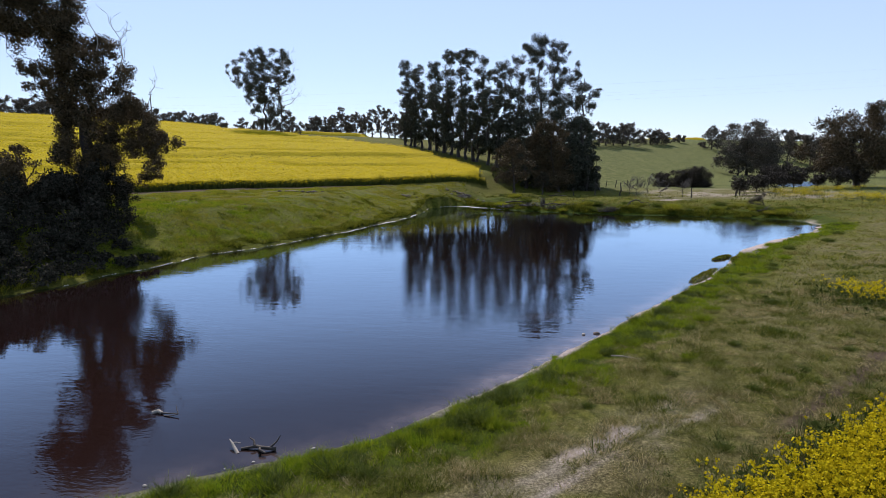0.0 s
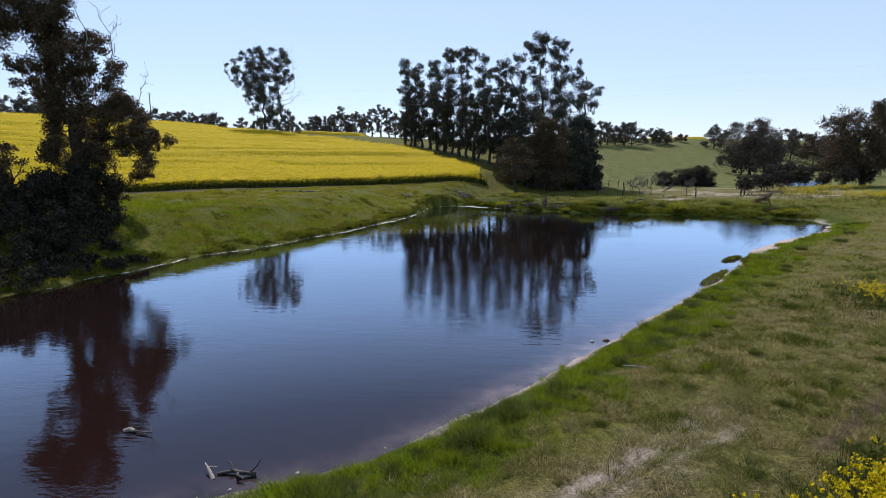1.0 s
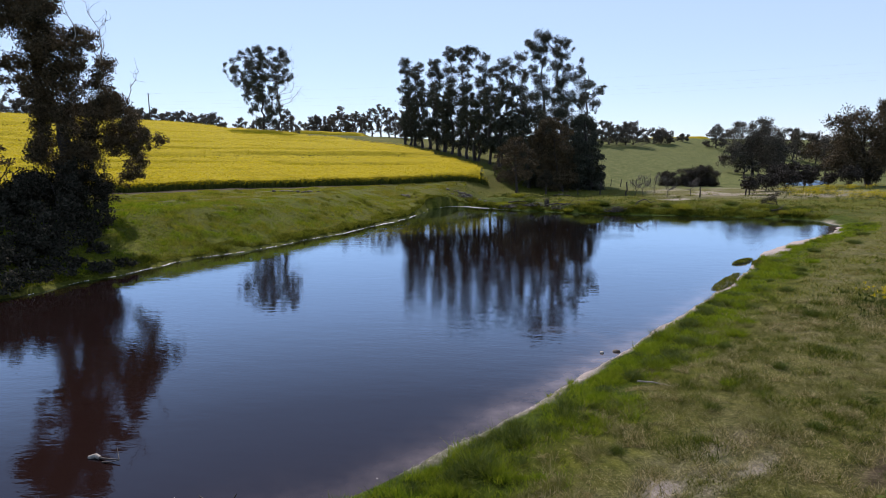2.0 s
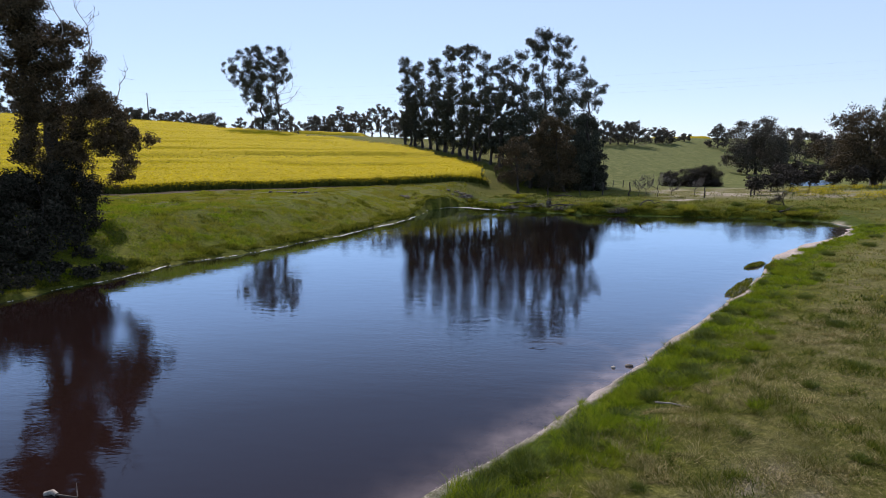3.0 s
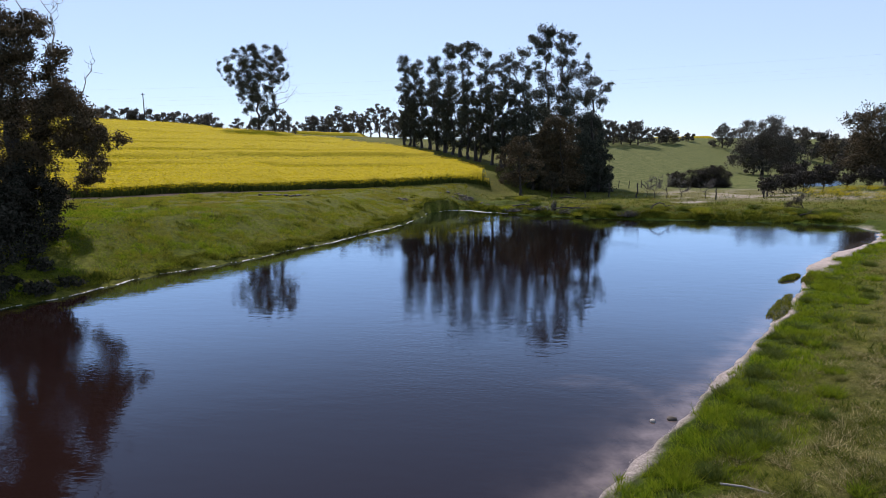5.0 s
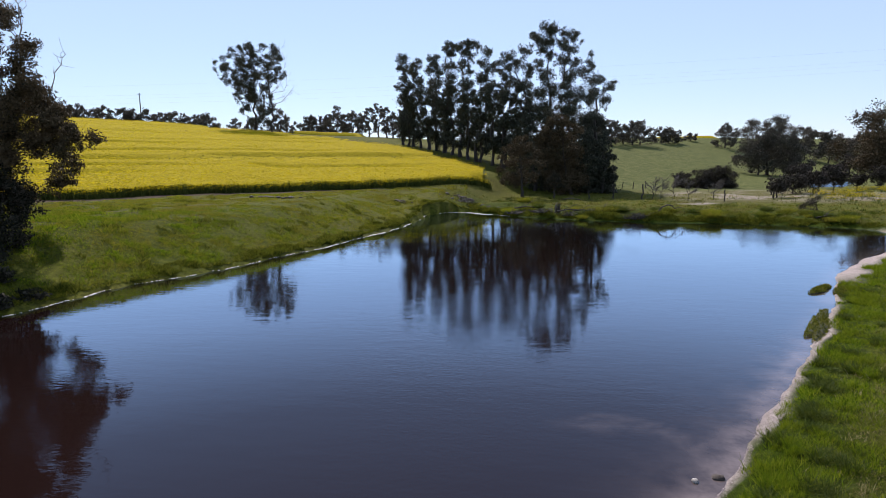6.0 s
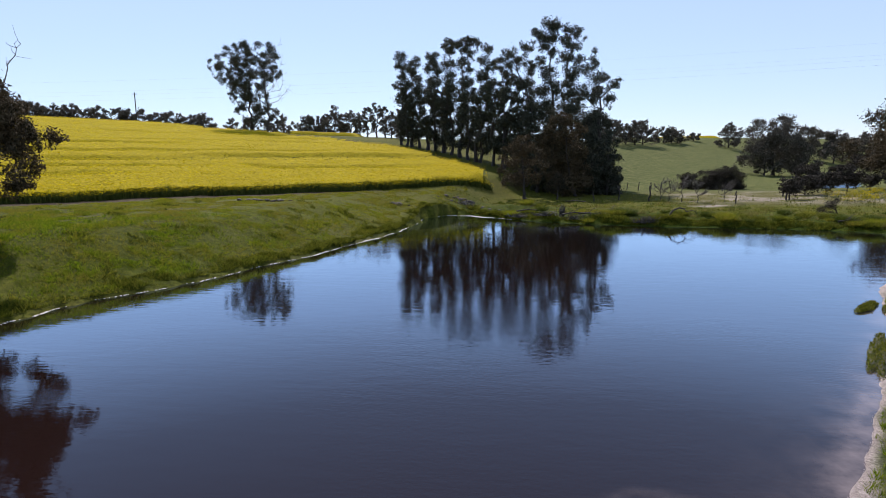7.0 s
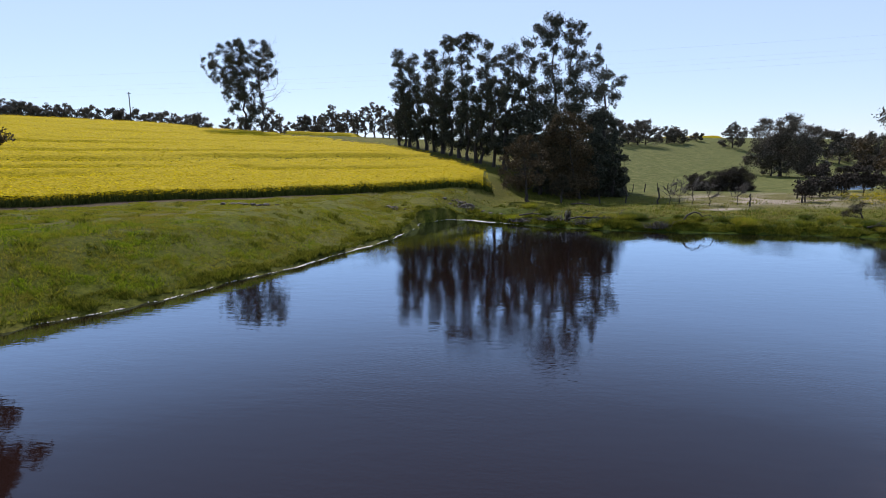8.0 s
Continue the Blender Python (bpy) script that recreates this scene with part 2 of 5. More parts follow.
# ---- the land ----
SHORE = np.array([
    (-25, 3), (-27, 10), (-25.3, 18), (-23.4, 26), (-22.3, 28.5), (-20.9, 33), (-19.7, 37.5), (-15.6, 45.6),
    (-12.4, 53.7), (-9.0, 66), (-8.3, 72), (-8.2, 77), (-6, 82), (-3, 81), (2, 76), (9, 71.6), (13, 70),
    (20, 68.4), (26, 66.8), (30.5, 65), (32.4, 62.5), (32, 59), (29, 54), (23, 48.4), (18.5, 43.2), (16.2, 39.5),
    (14.2, 36), (12, 32.4), (9.4, 29), (6.5, 24.8), (4.2, 21.6), (2.1, 18.8), (0.6, 16.9), (-0.9, 14.9),
    (-2.4, 13.5), (-4.2, 12.4), (-6.9, 10.7), (-11, 8), (-18, 3.5)], dtype=float)


def smooth_noise(x, y, size, seed=0):
    """Smooth random relief of about -1 to 1, with bumps of the given size in metres."""
    u, v = np.asarray(x) / size + 71.3 * seed, np.asarray(y) / size - 33.7 * seed
    i, j = np.floor(u), np.floor(v)
    a, b = u - i, v - j
    a, b = a * a * (3 - 2 * a), b * b * (3 - 2 * b)

    def cell(p, q):
        s = np.sin(p * 127.1 + q * 311.7 + seed * 17.3) * 43758.5453
        return 2 * (s - np.floor(s)) - 1
    low = cell(i, j) * (1 - a) + cell(i + 1, j) * a
    high = cell(i, j + 1) * (1 - a) + cell(i + 1, j + 1) * a
    return low * (1 - b) + high * b


def step(x, low, high):
    s = np.clip((x - low) / (high - low), 0, 1)
    return s * s * (3 - 2 * s)


def soft_min(a, b, k):
    return -k * np.logaddexp(-a / k, -b / k)


def soft_plus(a, k):
    return k * np.logaddexp(0, a / k)


def shore_distance(x, y):
    """Metres from the pond's edge: positive on land, negative in the water."""
    x, y = np.broadcast_arrays(np.asarray(x, float), np.asarray(y, float))
    best, inside = np.full(x.shape, 1e9), np.zeros(x.shape, bool)
    for (ax, ay), (bx, by) in zip(SHORE, np.roll(SHORE, -1, axis=0)):
        dx, dy = bx - ax, by - ay
        s = np.clip(((x - ax) * dx + (y - ay) * dy) / (dx * dx + dy * dy), 0, 1)
        best = np.minimum(best, (x - ax - s * dx) ** 2 + (y - ay - s * dy) ** 2)
        if dy:
            inside ^= ((ay > y) != (by > y)) & (x < ax + (y - ay) / dy * dx)
    return np.where(inside, -1, 1) * np.sqrt(best)


def hill_side(x, y):
    """1 on the crop hill's side of the pond and of the creek above it, 0 on the other."""
    middle = np.where(y < 82, -5 - (82 - y) * 0.2, -6 + (np.minimum(y, 240) - 82) * 0.33)
    return step(middle - x, -3.5, 3.5)


def second_pond(x, y):
    """Below 1 inside the small pond behind the valley's shrubs."""
    along, across = 0.5 * (x - 71) + 0.866 * (y - 140), 0.866 * (x - 71) - 0.5 * (y - 140)
    return np.hypot(along / 21, across / 4.2)


def spit(x, y):
    """1 on the bare sandy point at the pond's far corner."""
    d = shore_distance(x, y) + 0.45 * smooth_noise(x, y, 1.4, 18)
    return (1 - step(d, 0.7, 1.5)) * step(y, 38.5, 43.5) * (1 - step(y, 51.5, 55)) * (np.asarray(x) > 14)


def waver(x, y):
    """How far the waterline strays from the plan, less along the near bank."""
    calm = 1 - 0.6 * (1 - hill_side(x, y)) * (1 - step(y, 44, 60))
    return calm * (0.35 * smooth_noise(x, y, 2.3, 1) + 0.2 * smooth_noise(x, y, 0.9, 2)) - 0.12 * (calm < 0.99)


def height(x, y):
    """The ground's height; the pond's water lies at 0."""
    x, y = np.asarray(x, float), np.asarray(y, float)
    sd = shore_distance(x, y)
    edge = sd + waver(x, y) * np.exp(-np.abs(sd) / 3)
    out = np.maximum(edge, 0)
    far_x, far_y = np.clip(x, -260, 260), np.clip(y, -60, 420)
    hill = 5.5 - 0.07 * (far_x + 36) + 0.115 * (far_y - 96)
    hill = soft_min(hill, 15.6 - 0.05 * (far_x + 75) + 0.02 * (far_y - 160), 1.5)
    hill = hill + 1.3 * step(-far_x, 65, 115) + 0.012 * np.maximum(-far_x - 115, 0)
    bank = soft_min(0.35 * out, 2.75 + 0 * out, 0.25) + 0.17 * np.exp(-out)
    left = 0.5 * soft_plus(2 * (hill - bank), 0.5) + bank
    low = 0.5 * (1 - np.exp(-out / (0.8 + 1.7 * (1 - step(y, 54, 64))))) + 0.006 * np.minimum(out, 70)
    low = low + 0.15 * soft_plus((far_y - 130) - 1.1 * (soft_plus(far_x - 5, 4) - 25), 6)
    low = low + 0.06 * soft_plus(far_y - 230, 10) * step(far_x, 40, 90)
    low = soft_min(low, 15.5 + 0.01 * (far_y - 250), 1.0)
    w = hill_side(x, y)
    low = low + step(y, 62, 70) * step(out, 0.0, 0.8) * (1 - step(out, 6, 13)) * (0.42 * np.maximum(0, smooth_noise(x, y, 2.7, 51)) + 0.30 * np.maximum(0, smooth_noise(x, y, 1.3, 52)))
    land = w * left + (1 - w) * low
    rough = 0.10 * smooth_noise(x, y, 6, 3) + 0.05 * smooth_noise(x, y, 1.7, 4) + 0.05 * (1 - w) * smooth_noise(x, y, 0.75, 56)
    land = land + rough * np.minimum(out / 2, 1)
    land = land - 0.45 * np.exp(-((x - 41) / 12) ** 2 - ((y - 128) / 9) ** 2)
    land = land - 1.1 * (1 - step(second_pond(x, y), 0.82, 1.12))
    return np.where(edge > 0, np.maximum(land, 0.02), np.maximum(0.22 * edge, -1.6))


def spread_axis(low, high, fine, far, grow=1.12):
    """Grid lines: fine ones from low to high, ever wider ones out to far."""
    line, gap, more, less = list(np.arange(low, high, fine)), fine, [], []
    a, b = low, line[-1]
    while b < far:
        gap *= grow
        b += gap
        more.append(b)
    gap = fine
    while a > -far:
        gap *= grow
        a -= gap
        less.append(a)
    return np.array(less[::-1] + line + more)


def grid_faces(nx, ny):
    i, j = np.meshgrid(np.arange(nx - 1), np.arange(ny - 1), indexing="ij")
    a = (i * ny + j).ravel()
    return np.column_stack([a, a + ny, a + ny + 1, a + 1])


FIELD = np.array([(-0.9, 98.2), (-7, 92), (-14, 86.3), (-24.5, 78.3), (-34.6, 74.4), (-43.5, 66.3), (-60, 50), (-90, 20), (-230, -20), (-250, 215), (-150, 212), (-100, 190), (-62, 169), (-43, 155), (-26.6, 143.5), (-10.6, 124), (-1.9, 108.5)])


def inside_field(x, y):
    """Metres inside the crop's edge, negative outside."""
    best, inside = np.full(np.shape(x), 1e9), np.zeros(np.shape(x), bool)
    for (ax, ay), (bx, by) in zip(FIELD, np.roll(FIELD, -1, axis=0)):
        dx, dy = bx - ax, by - ay
        s = np.clip(((x - ax) * dx + (y - ay) * dy) / (dx * dx + dy * dy), 0, 1)
        best = np.minimum(best, (x - ax - s * dx) ** 2 + (y - ay - s * dy) ** 2)
        if dy:
            inside ^= ((ay > y) != (by > y)) & (x < ax + (y - ay) / dy * dx)
    return np.where(inside, 1, -1) * np.sqrt(best)


def make_ground():
    gx, gy = spread_axis(-46, 42, 0.60, 3500), spread_axis(7, 104, 0.60, 3500)
    gx = np.unique(np.concatenate([gx[(gx < -7) | (gx > 22)], np.arange(-7, 22, 0.26)]))
    gy = np.unique(np.concatenate([gy[(gy < 9) | (gy > 46)], np.arange(9, 46, 0.26)]))
    x, y = [a.ravel() for a in np.meshgrid(gx, gy, indexing="ij")]
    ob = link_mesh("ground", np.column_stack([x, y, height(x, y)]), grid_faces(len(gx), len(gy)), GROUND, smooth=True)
    sd, left = shore_distance(x, y), hill_side(x, y)
    near = (1 - left) * (1 - step(y, 55, 75))
    lush = near * (1 - step(sd + 0.8 * smooth_noise(x, y, 2, 5), 1.3, 3.2)) + 0.45 * left * step(smooth_noise(x, y, 14, 6), -0.2, 0.7) * (1 - step(y, 50, 75))
    lush = lush + 0.8 * (1 - left) * step(y, 60, 66) * (1 - step(sd + 2 * smooth_noise(x, y, 4, 16), 4, 12))
    band = near * step(sd, 2.2, 4.5) * (0.75 + 0.4 * smooth_noise(x, y, 4, 7))
    along, across = 0.73 * x + 0.68 * y, -0.68 * x + 0.73 * y
    ragged = 0.12 * smooth_noise(x, y, 1.1, 8) + 0.10 * smooth_noise(x, y, 0.5, 12)
    wheel = np.exp(-((across - 7.45 + ragged) / 0.25) ** 2) + np.exp(-((across - 6.74 + ragged) / 0.20) ** 2)
    pale = near * wheel * (0.25 + 0.75 * step(along, 6, 8.5) * (1 - step(along, 12.6, 16.5))) * step(smooth_noise(along * 0.4, across, 0.5, 13), -0.7, 0.3)
    trodden = near * np.exp(-((across - 7.2 + ragged) / 0.9) ** 2) * step(along, 5.5, 8) * (1 - step(along, 12.5, 16.5))
    dry = np.clip(0.95 * band + pale + trodden, 0, 1)
    bare = near * step(smooth_noise(x, y, 2.6, 9), 0.45, 0.9) * step(sd, 4, 7) * 0.6
    bare = np.maximum(bare, near * np.exp(-((across - 5.15 + ragged) / 0.32) ** 2) * step(along, 13, 15.5) * 0.95)
    foot = inside_field(x, y)
    bare = np.maximum(bare, left * step(-foot, -0.6, 0.2) * (1 - step(-foot + 0.5 * smooth_noise(x, y, 1.6, 14), 2.3, 3.4)) * (0.85 + 0.15 * smooth_noise(x, y, 2, 14)) * step(-x, 8, 22))
    bare = np.maximum(bare, left * np.exp(-((sd - 15) / 5) ** 2) * 0.35 * step(smooth_noise(x, y, 3, 10), 0, 0.8))
    valley = (1 - left) * step(y, 84, 92) * (1 - step(y, 104, 118)) * step(x, 22, 30) * (1 - step(x, 52, 64))
    dry = np.maximum(dry, 0.8 * valley)
    dry = np.maximum(dry, 0.35 * left * step(smooth_noise(x, y, 7, 15), -0.1, 0.8) * step(y, 40, 60))
    sand = (1 - left) * (1 - step(y, 60, 64)) * (1 - step(sd + 0.22 * smooth_noise(x, y, 1.2, 11), 0.16, 0.42)) * (0.25 + 0.75 * step(x, -2, 4))
    sand = np.maximum(sand, spit(x, y))
    sand = np.maximum(sand, 0.9 * np.exp(-(((x - 26.3) / 2.6) ** 2 + ((y - 86.2 - 0.1 * (x - 26)) / 0.8) ** 2)))
    sand = np.maximum(sand, 0.60 * valley * step(smooth_noise(x, y, 3, 17), -0.6, 0.5))
    sand = np.maximum(sand, 0.25 * trodden * step(smooth_noise(x, y, 0.7, 60), -0.3, 0.6))
    sand = np.maximum(sand, 0.95 * pale * step(along, 6, 8) * (1 - step(along, 12.8, 16)))
    for name, values in (("lush", lush), ("dry", dry), ("bare", bare), ("sand", sand), ("grazed", (1 - left) * step(y + 0.4 * x, 112, 128) * (1 - valley))):
        float_layer(ob, name, np.clip(values, 0, 1))
    return tagged(ob, "rolling green pasture with worn dry patches", "ground", kind="structure")


make_ground()


def make_water():
    gx = np.concatenate([np.arange(-31, -2, 0.5), np.arange(-2, 14, 0.2), np.arange(14, 36, 0.5)])
    gy = np.concatenate([np.arange(-2, 14, 0.5), np.arange(14, 36, 0.2), np.arange(36, 88, 0.5)])
    x, y = [a.ravel() for a in np.meshgrid(gx, gy, indexing="ij")]
    sd = shore_distance(x, y)
    f = grid_faces(len(gx), len(gy))
    f = f[(sd[f] < 1.6).any(axis=1)]
    used = np.unique(f)
    place = np.full(len(x), -1)
    place[used] = np.arange(len(used))
    ob = link_mesh("water", np.column_stack([x, y, 0 * x])[used], place[f], WATER, smooth=True)
    sd, x, y = sd[used], x[used], y[used]
    near = (1 - hill_side(x, y)) * (1 - step(y, 58, 68))
    shallow = np.exp(np.minimum(sd + 0.2, 0) / 0.40) * near * (0.25 + 0.75 * step(x, -3, 4))
    shallow = np.maximum(shallow, 0.22 * np.exp(np.minimum(sd + 0.2, 0) / 0.9) * near * step(x, 0, 3))
    curl = 0.35 * smooth_noise(x, y, 1.1, 55)
    streak = np.zeros(len(x))
    for bend, reach, wide in ((0.0, 3.2, 0.14), (0.55, 2.6, 0.10), (1.15, 2.2, 0.20)):
        away = np.hypot(x - 2.2, y - 21.4) + curl - reach - 0.5 * bend
        streak = np.maximum(streak, np.exp(-(away / wide) ** 2) * step(x + 0.5 * y, 13.2, 14.6))
    float_layer(ob, "shallow", np.clip(shallow + 0.20 * streak * step(-sd, 0.2, 0.8), 0, 1))
    return tagged(ob, "dark still farm dam mirroring sky and trees", "water", kind="structure")


make_water()


def make_second_pond():
    """The wind-ruffled pond that glints between the shrubs."""
    a = np.linspace(0, 2 * np.pi, 48, endpoint=False)
    rings = [np.column_stack([71 + 0.5 * 21 * s * np.cos(a) + 0.866 * 4.2 * s * np.sin(a), 140 + 0.866 * 21 * s * np.cos(a) - 0.5 * 4.2 * s * np.sin(a), np.full(48, 0.55)]) for s in np.linspace(0.001, 1.1, 11)]
    k = np.arange(48)
    f = np.concatenate([np.column_stack([48 * r + k, 48 * (r + 1) + k, 48 * (r + 1) + (k + 1) % 48, 48 * r + (k + 1) % 48]) for r in range(10)])
    ob = link_mesh("water", np.concatenate(rings), f, RUFFLED, smooth=True)
    return tagged(ob, "pale blue wind-ruffled pond behind the valley shrubs", "water", kind="structure")


make_second_pond()


# ---- trees ----
def gum_tree(place, lobes, seed, leaf=LEAF, trunk=0.35, spray=(0.42, 0.16), cover=3.0, label="tall dark gum tree with ragged clumped crown", group="", name="gum_tree", fork=0.42, bare=(), sides=4, twigs=0):
    """A gum: a trunk, limbs that branch from one another out to each lobe (dx, dy, dz, rx, ry, rz) of the crown, and a crown of leaf sprays. bare: ends of leafless limbs."""
    rng = np.random.default_rng(seed)
    x, y = place
    z = float(height(x, y)) - 0.15
    tree = thing(name, (x, y, z), label, "shrub" if name == "shrub" else "tree", group)
    lobes = np.array(lobes, float)
    top = (lobes[:, 2] + 0.3 * lobes[:, 5]).max()
    lean = lobes[:, :2].mean(axis=0)
    high = lobes[lobes[:, 2] > 0.75 * top][:, :2].mean(axis=0)
    crotch = np.array([lean[0] * 0.35, lean[1] * 0.35, top * fork])
    head = np.array([high[0] * 0.9, high[1] * 0.9, top * 0.88])
    line = np.vstack([bent(rng, (0, 0, 0), crotch, trunk * 1.25, trunk * 0.85, 6, 0.03), bent(rng, crotch, head, trunk * 0.8, trunk * 0.12, 9, 0.04)[1:]])
    line[0, 3] *= 1.35
    v, f = tubes([line], 8)
    link_mesh("trunk", v, f, BARK, tree, smooth=True)
    joints, spots = line[2:], []
    axis = np.column_stack([np.interp(lobes[:, 2], line[:, 2], line[:, k]) for k in (0, 1)])
    for k in np.argsort(np.linalg.norm(lobes[:, :2] - axis, axis=1) + 0.15 * lobes[:, 2]):
        c, r = lobes[k, :3], lobes[k, 3:]
        end = c - (0, 0, 0.25 * r[2])
        gap = end - joints[:, :3]
        flat = np.linalg.norm(gap[:, :2], axis=1)
        cost = np.linalg.norm(gap, axis=1) + 2.0 * np.maximum(0, 0.55 * flat + 0.1 - gap[:, 2]) + 0.4 * (joints[:, 3] < 0.03)
        start = joints[int(np.argmin(cost))]
        size = np.linalg.norm(end - start[:3])
        thick = min(0.72 * start[3], 0.02 + 0.024 * size)
        limb = bent(rng, start[:3], end, thick, 0.35 * thick + 0.008, 7, 0.07)
        joints = np.vstack([joints, limb[2:]])
        parts = [limb]
        count = twigs or (max(6, int(5 + 3.0 * r.mean())) if sides > 3 else 5)
        p = rng.normal(0, 1, (count, 3))
        p /= np.linalg.norm(p, axis=1, keepdims=True)
        p[:, 2] = np.where(p[:, 2] < 0, 0.7 * p[:, 2], p[:, 2])
        tips = c + p * r * rng.uniform(0.30, 0.80, (count, 1))
        for tip in tips:
            q = rng.integers(4, 7)
            parts.append(bent(rng, limb[q, :3], tip, max(limb[q, 3] * 0.55, 0.014), 0.008, 4))
        v, f = tubes(parts, sides)
        link_mesh("limb", v, f, BARK, tree, smooth=True)
        total = int(cover * np.pi * r[0] * r[2] / (0.5 * spray[0] * spray[1]))
        puff = 0.34 * r.mean() + 0.06
        spots.append(clumped(rng, tips, max(8, int(0.58 * total / count)), (puff * 1.1, puff * 1.1, puff * 0.95), 0.8))
        spots.append(clumped(rng, [c], int(0.18 * total), r * 0.8))
        # looser foliage down along the limb
        spots.append(clumped(rng, limb[3:6, :3] + rng.normal(0, 0.3, (3, 3)) * r, int(0.08 * total), r * (0.42, 0.42, 0.55)))
    for end in bare:
        i = int(np.argmin(np.abs(joints[:, 2] - 0.72 * end[2]) + 0.8 * np.linalg.norm(joints[:, :2] - end[:2], axis=1)))
        limb = bent(rng, joints[i, :3], end, 0.05, 0.012, 8, 0.08)
        parts = [limb] + [bent(rng, limb[q, :3], limb[q, :3] + rng.normal(0, 0.35, 3) + (0.15, 0, 0.55), 0.018, 0.006, 4, 0.2) for q in (3, 4, 5, 5, 6, 6, 7)]
        v, f = tubes(parts, 5)
        link_mesh("limb", v, f, DEADWOOD, tree, "bare dead limb", smooth=True)
    spots = np.concatenate(spots)
    spots[:, 2] = np.maximum(spots[:, 2], 0.15)
    v, f = leaves(rng, spots, *spray)
    link_mesh("crown", v, f, leaf, tree, "clumps of small narrow leaves")
    return tree


def planned(seed, deep, *plans):
    """Lobes from plans of (sideways, up, radius), spread deep metres to and fro."""
    rng = np.random.default_rng(seed)
    return [(dx, rng.uniform(-1, 1) * deep, dz - 0.45 * r, k * r, k * r, k * r * rng.uniform(0.75, 1.1)) for plan in plans for dx, dz, r in plan for k in (rng.uniform(1.0, 1.5),)]


def random_lobes(rng, H, W, low=0.42, count=9, flat=1.15):
    """Lobes for a tall ragged gum of height H and crown width W."""
    out = []
    for i in range(count):
        s = low + (0.97 - low) * (i + rng.random()) / count
        reach = W * 0.5 * (0.30 + 0.70 * np.sin(np.pi * min(0.12 + s * 0.80, 1)) ** 0.7) * rng.uniform(0.2, 0.85)
        a = 2.4 * i + rng.uniform(-0.6, 0.6)
        r = W * rng.uniform(0.10, 0.21) * (1.1 - 0.35 * s)
        out.append((reach * np.cos(a), reach * np.sin(a), s * H - r * flat * 0.8, r, r, r * flat * rng.uniform(0.7, 1.2)))
    out.append((rng.normal(0, 0.06 * W), 0, H - W * 0.14, W * 0.17, W * 0.17, W * 0.14))
    return out


def dome_lobes(rng, H, W, low=0.34, count=14):
    """Lobes for a broad gum with a domed crown of width W over a short trunk."""
    out = []
    for i in range(count):
        up = (i + 0.5) / count
        a = 2.4 * i + rng.uniform(-0.4, 0.4)
        reach = 0.5 * W * np.sqrt(1 - up ** 1.8) * rng.uniform(0.35, 0.90)
        r = W * rng.uniform(0.08, 0.165)
        out.append((reach * np.cos(a), reach * np.sin(a), H * (low + (0.90 - low) * up + rng.uniform(-0.08, 0.04)), r, r, r * rng.uniform(0.7, 1.0)))
    return out


# the big old gum leaning over the water
OLD_TOP = [(-4.6, 14.9, 1.1),(-5.2, 15.0, 0.8),(-3.2, 15.1, 1.1),(-1.7, 15.2, 1.0),(-0.6, 15.0, 0.9),(-4.1, 14.2, 1.0),(-5.0, 14.2, 0.8),(-2.6, 14.3, 1.1),(-1.1, 14.1, 1.1),(-0.5, 13.6, 0.9),(-3.1, 16.2, 1.2),(-1.6, 16.4, 1.2),(-4.2, 16.1, 1.1),(-0.6, 16.1, 0.9),(-2.2, 17.2, 1.2),(-0.9, 17.3, 1.0),(-3.4, 17.0, 1.0),(-1.6, 18.1, 1.0)]
OLD_MIDDLE = [(-1.4, 12.8, 1.0),(-0.1, 12.9, 1.0),(0.9, 13.0, 0.9),(1.7, 12.9, 0.7),(-0.8, 11.9, 1.1),(0.5, 11.7, 1.1),(1.5, 11.7, 0.9),(2.5, 12.1, 0.6),(-2.1, 11.0, 0.9),(-1.0, 10.5, 1.1),(0.4, 10.4, 1.1),(1.7, 10.6, 0.8),(3.2, 11.1, 0.7),(2.7, 10.5, 0.7),(3.4, 10.1, 0.7),(-1.3, 9.3, 1.0),(0.1, 9.2, 1.1),(1.4, 9.1, 0.9),(2.6, 8.9, 0.9),(2.2, 9.7, 0.7)]
OLD_SIDE = [(-3.7, 11.1, 0.5),(-3.3, 10.8, 0.5),(-4.1, 10.0, 0.6),(-3.6, 9.6, 0.5),(-3.0, 9.2, 0.5),(-2.4, 8.8, 0.5)]
OLD_ARM = [(-1.9, 7.7, 0.8),(-0.6, 8.1, 1.0),(0.7, 8.1, 0.8),(2.0, 7.9, 0.8),(3.2, 8.0, 0.8),(4.1, 8.1, 0.7),(5.2, 8.5, 0.8),(5.6, 7.7, 0.8),(3.9, 7.1, 0.9),(4.9, 6.9, 1.0),(5.9, 6.6, 0.8),(2.9, 6.0, 0.7),(4.5, 5.8, 0.9),(6.1, 5.8, 0.7),(7.1, 5.8, 0.5)]
OLD_SKIRT = [(-1.7, 5.2, 0.6),(4.2, 5.3, 1.0),(5.8, 5.2, 0.9),(7.1, 5.6, 0.6),(3.1, 4.2, 0.7),(4.7, 4.0, 0.8),(5.4, 3.2, 0.6),(2.2, 4.6, 0.7),(4.2, 3.0, 0.5),(-2.2, 4.2, 0.4),(1.7, 3.0, 0.8),(2.7, 2.5, 0.7)]
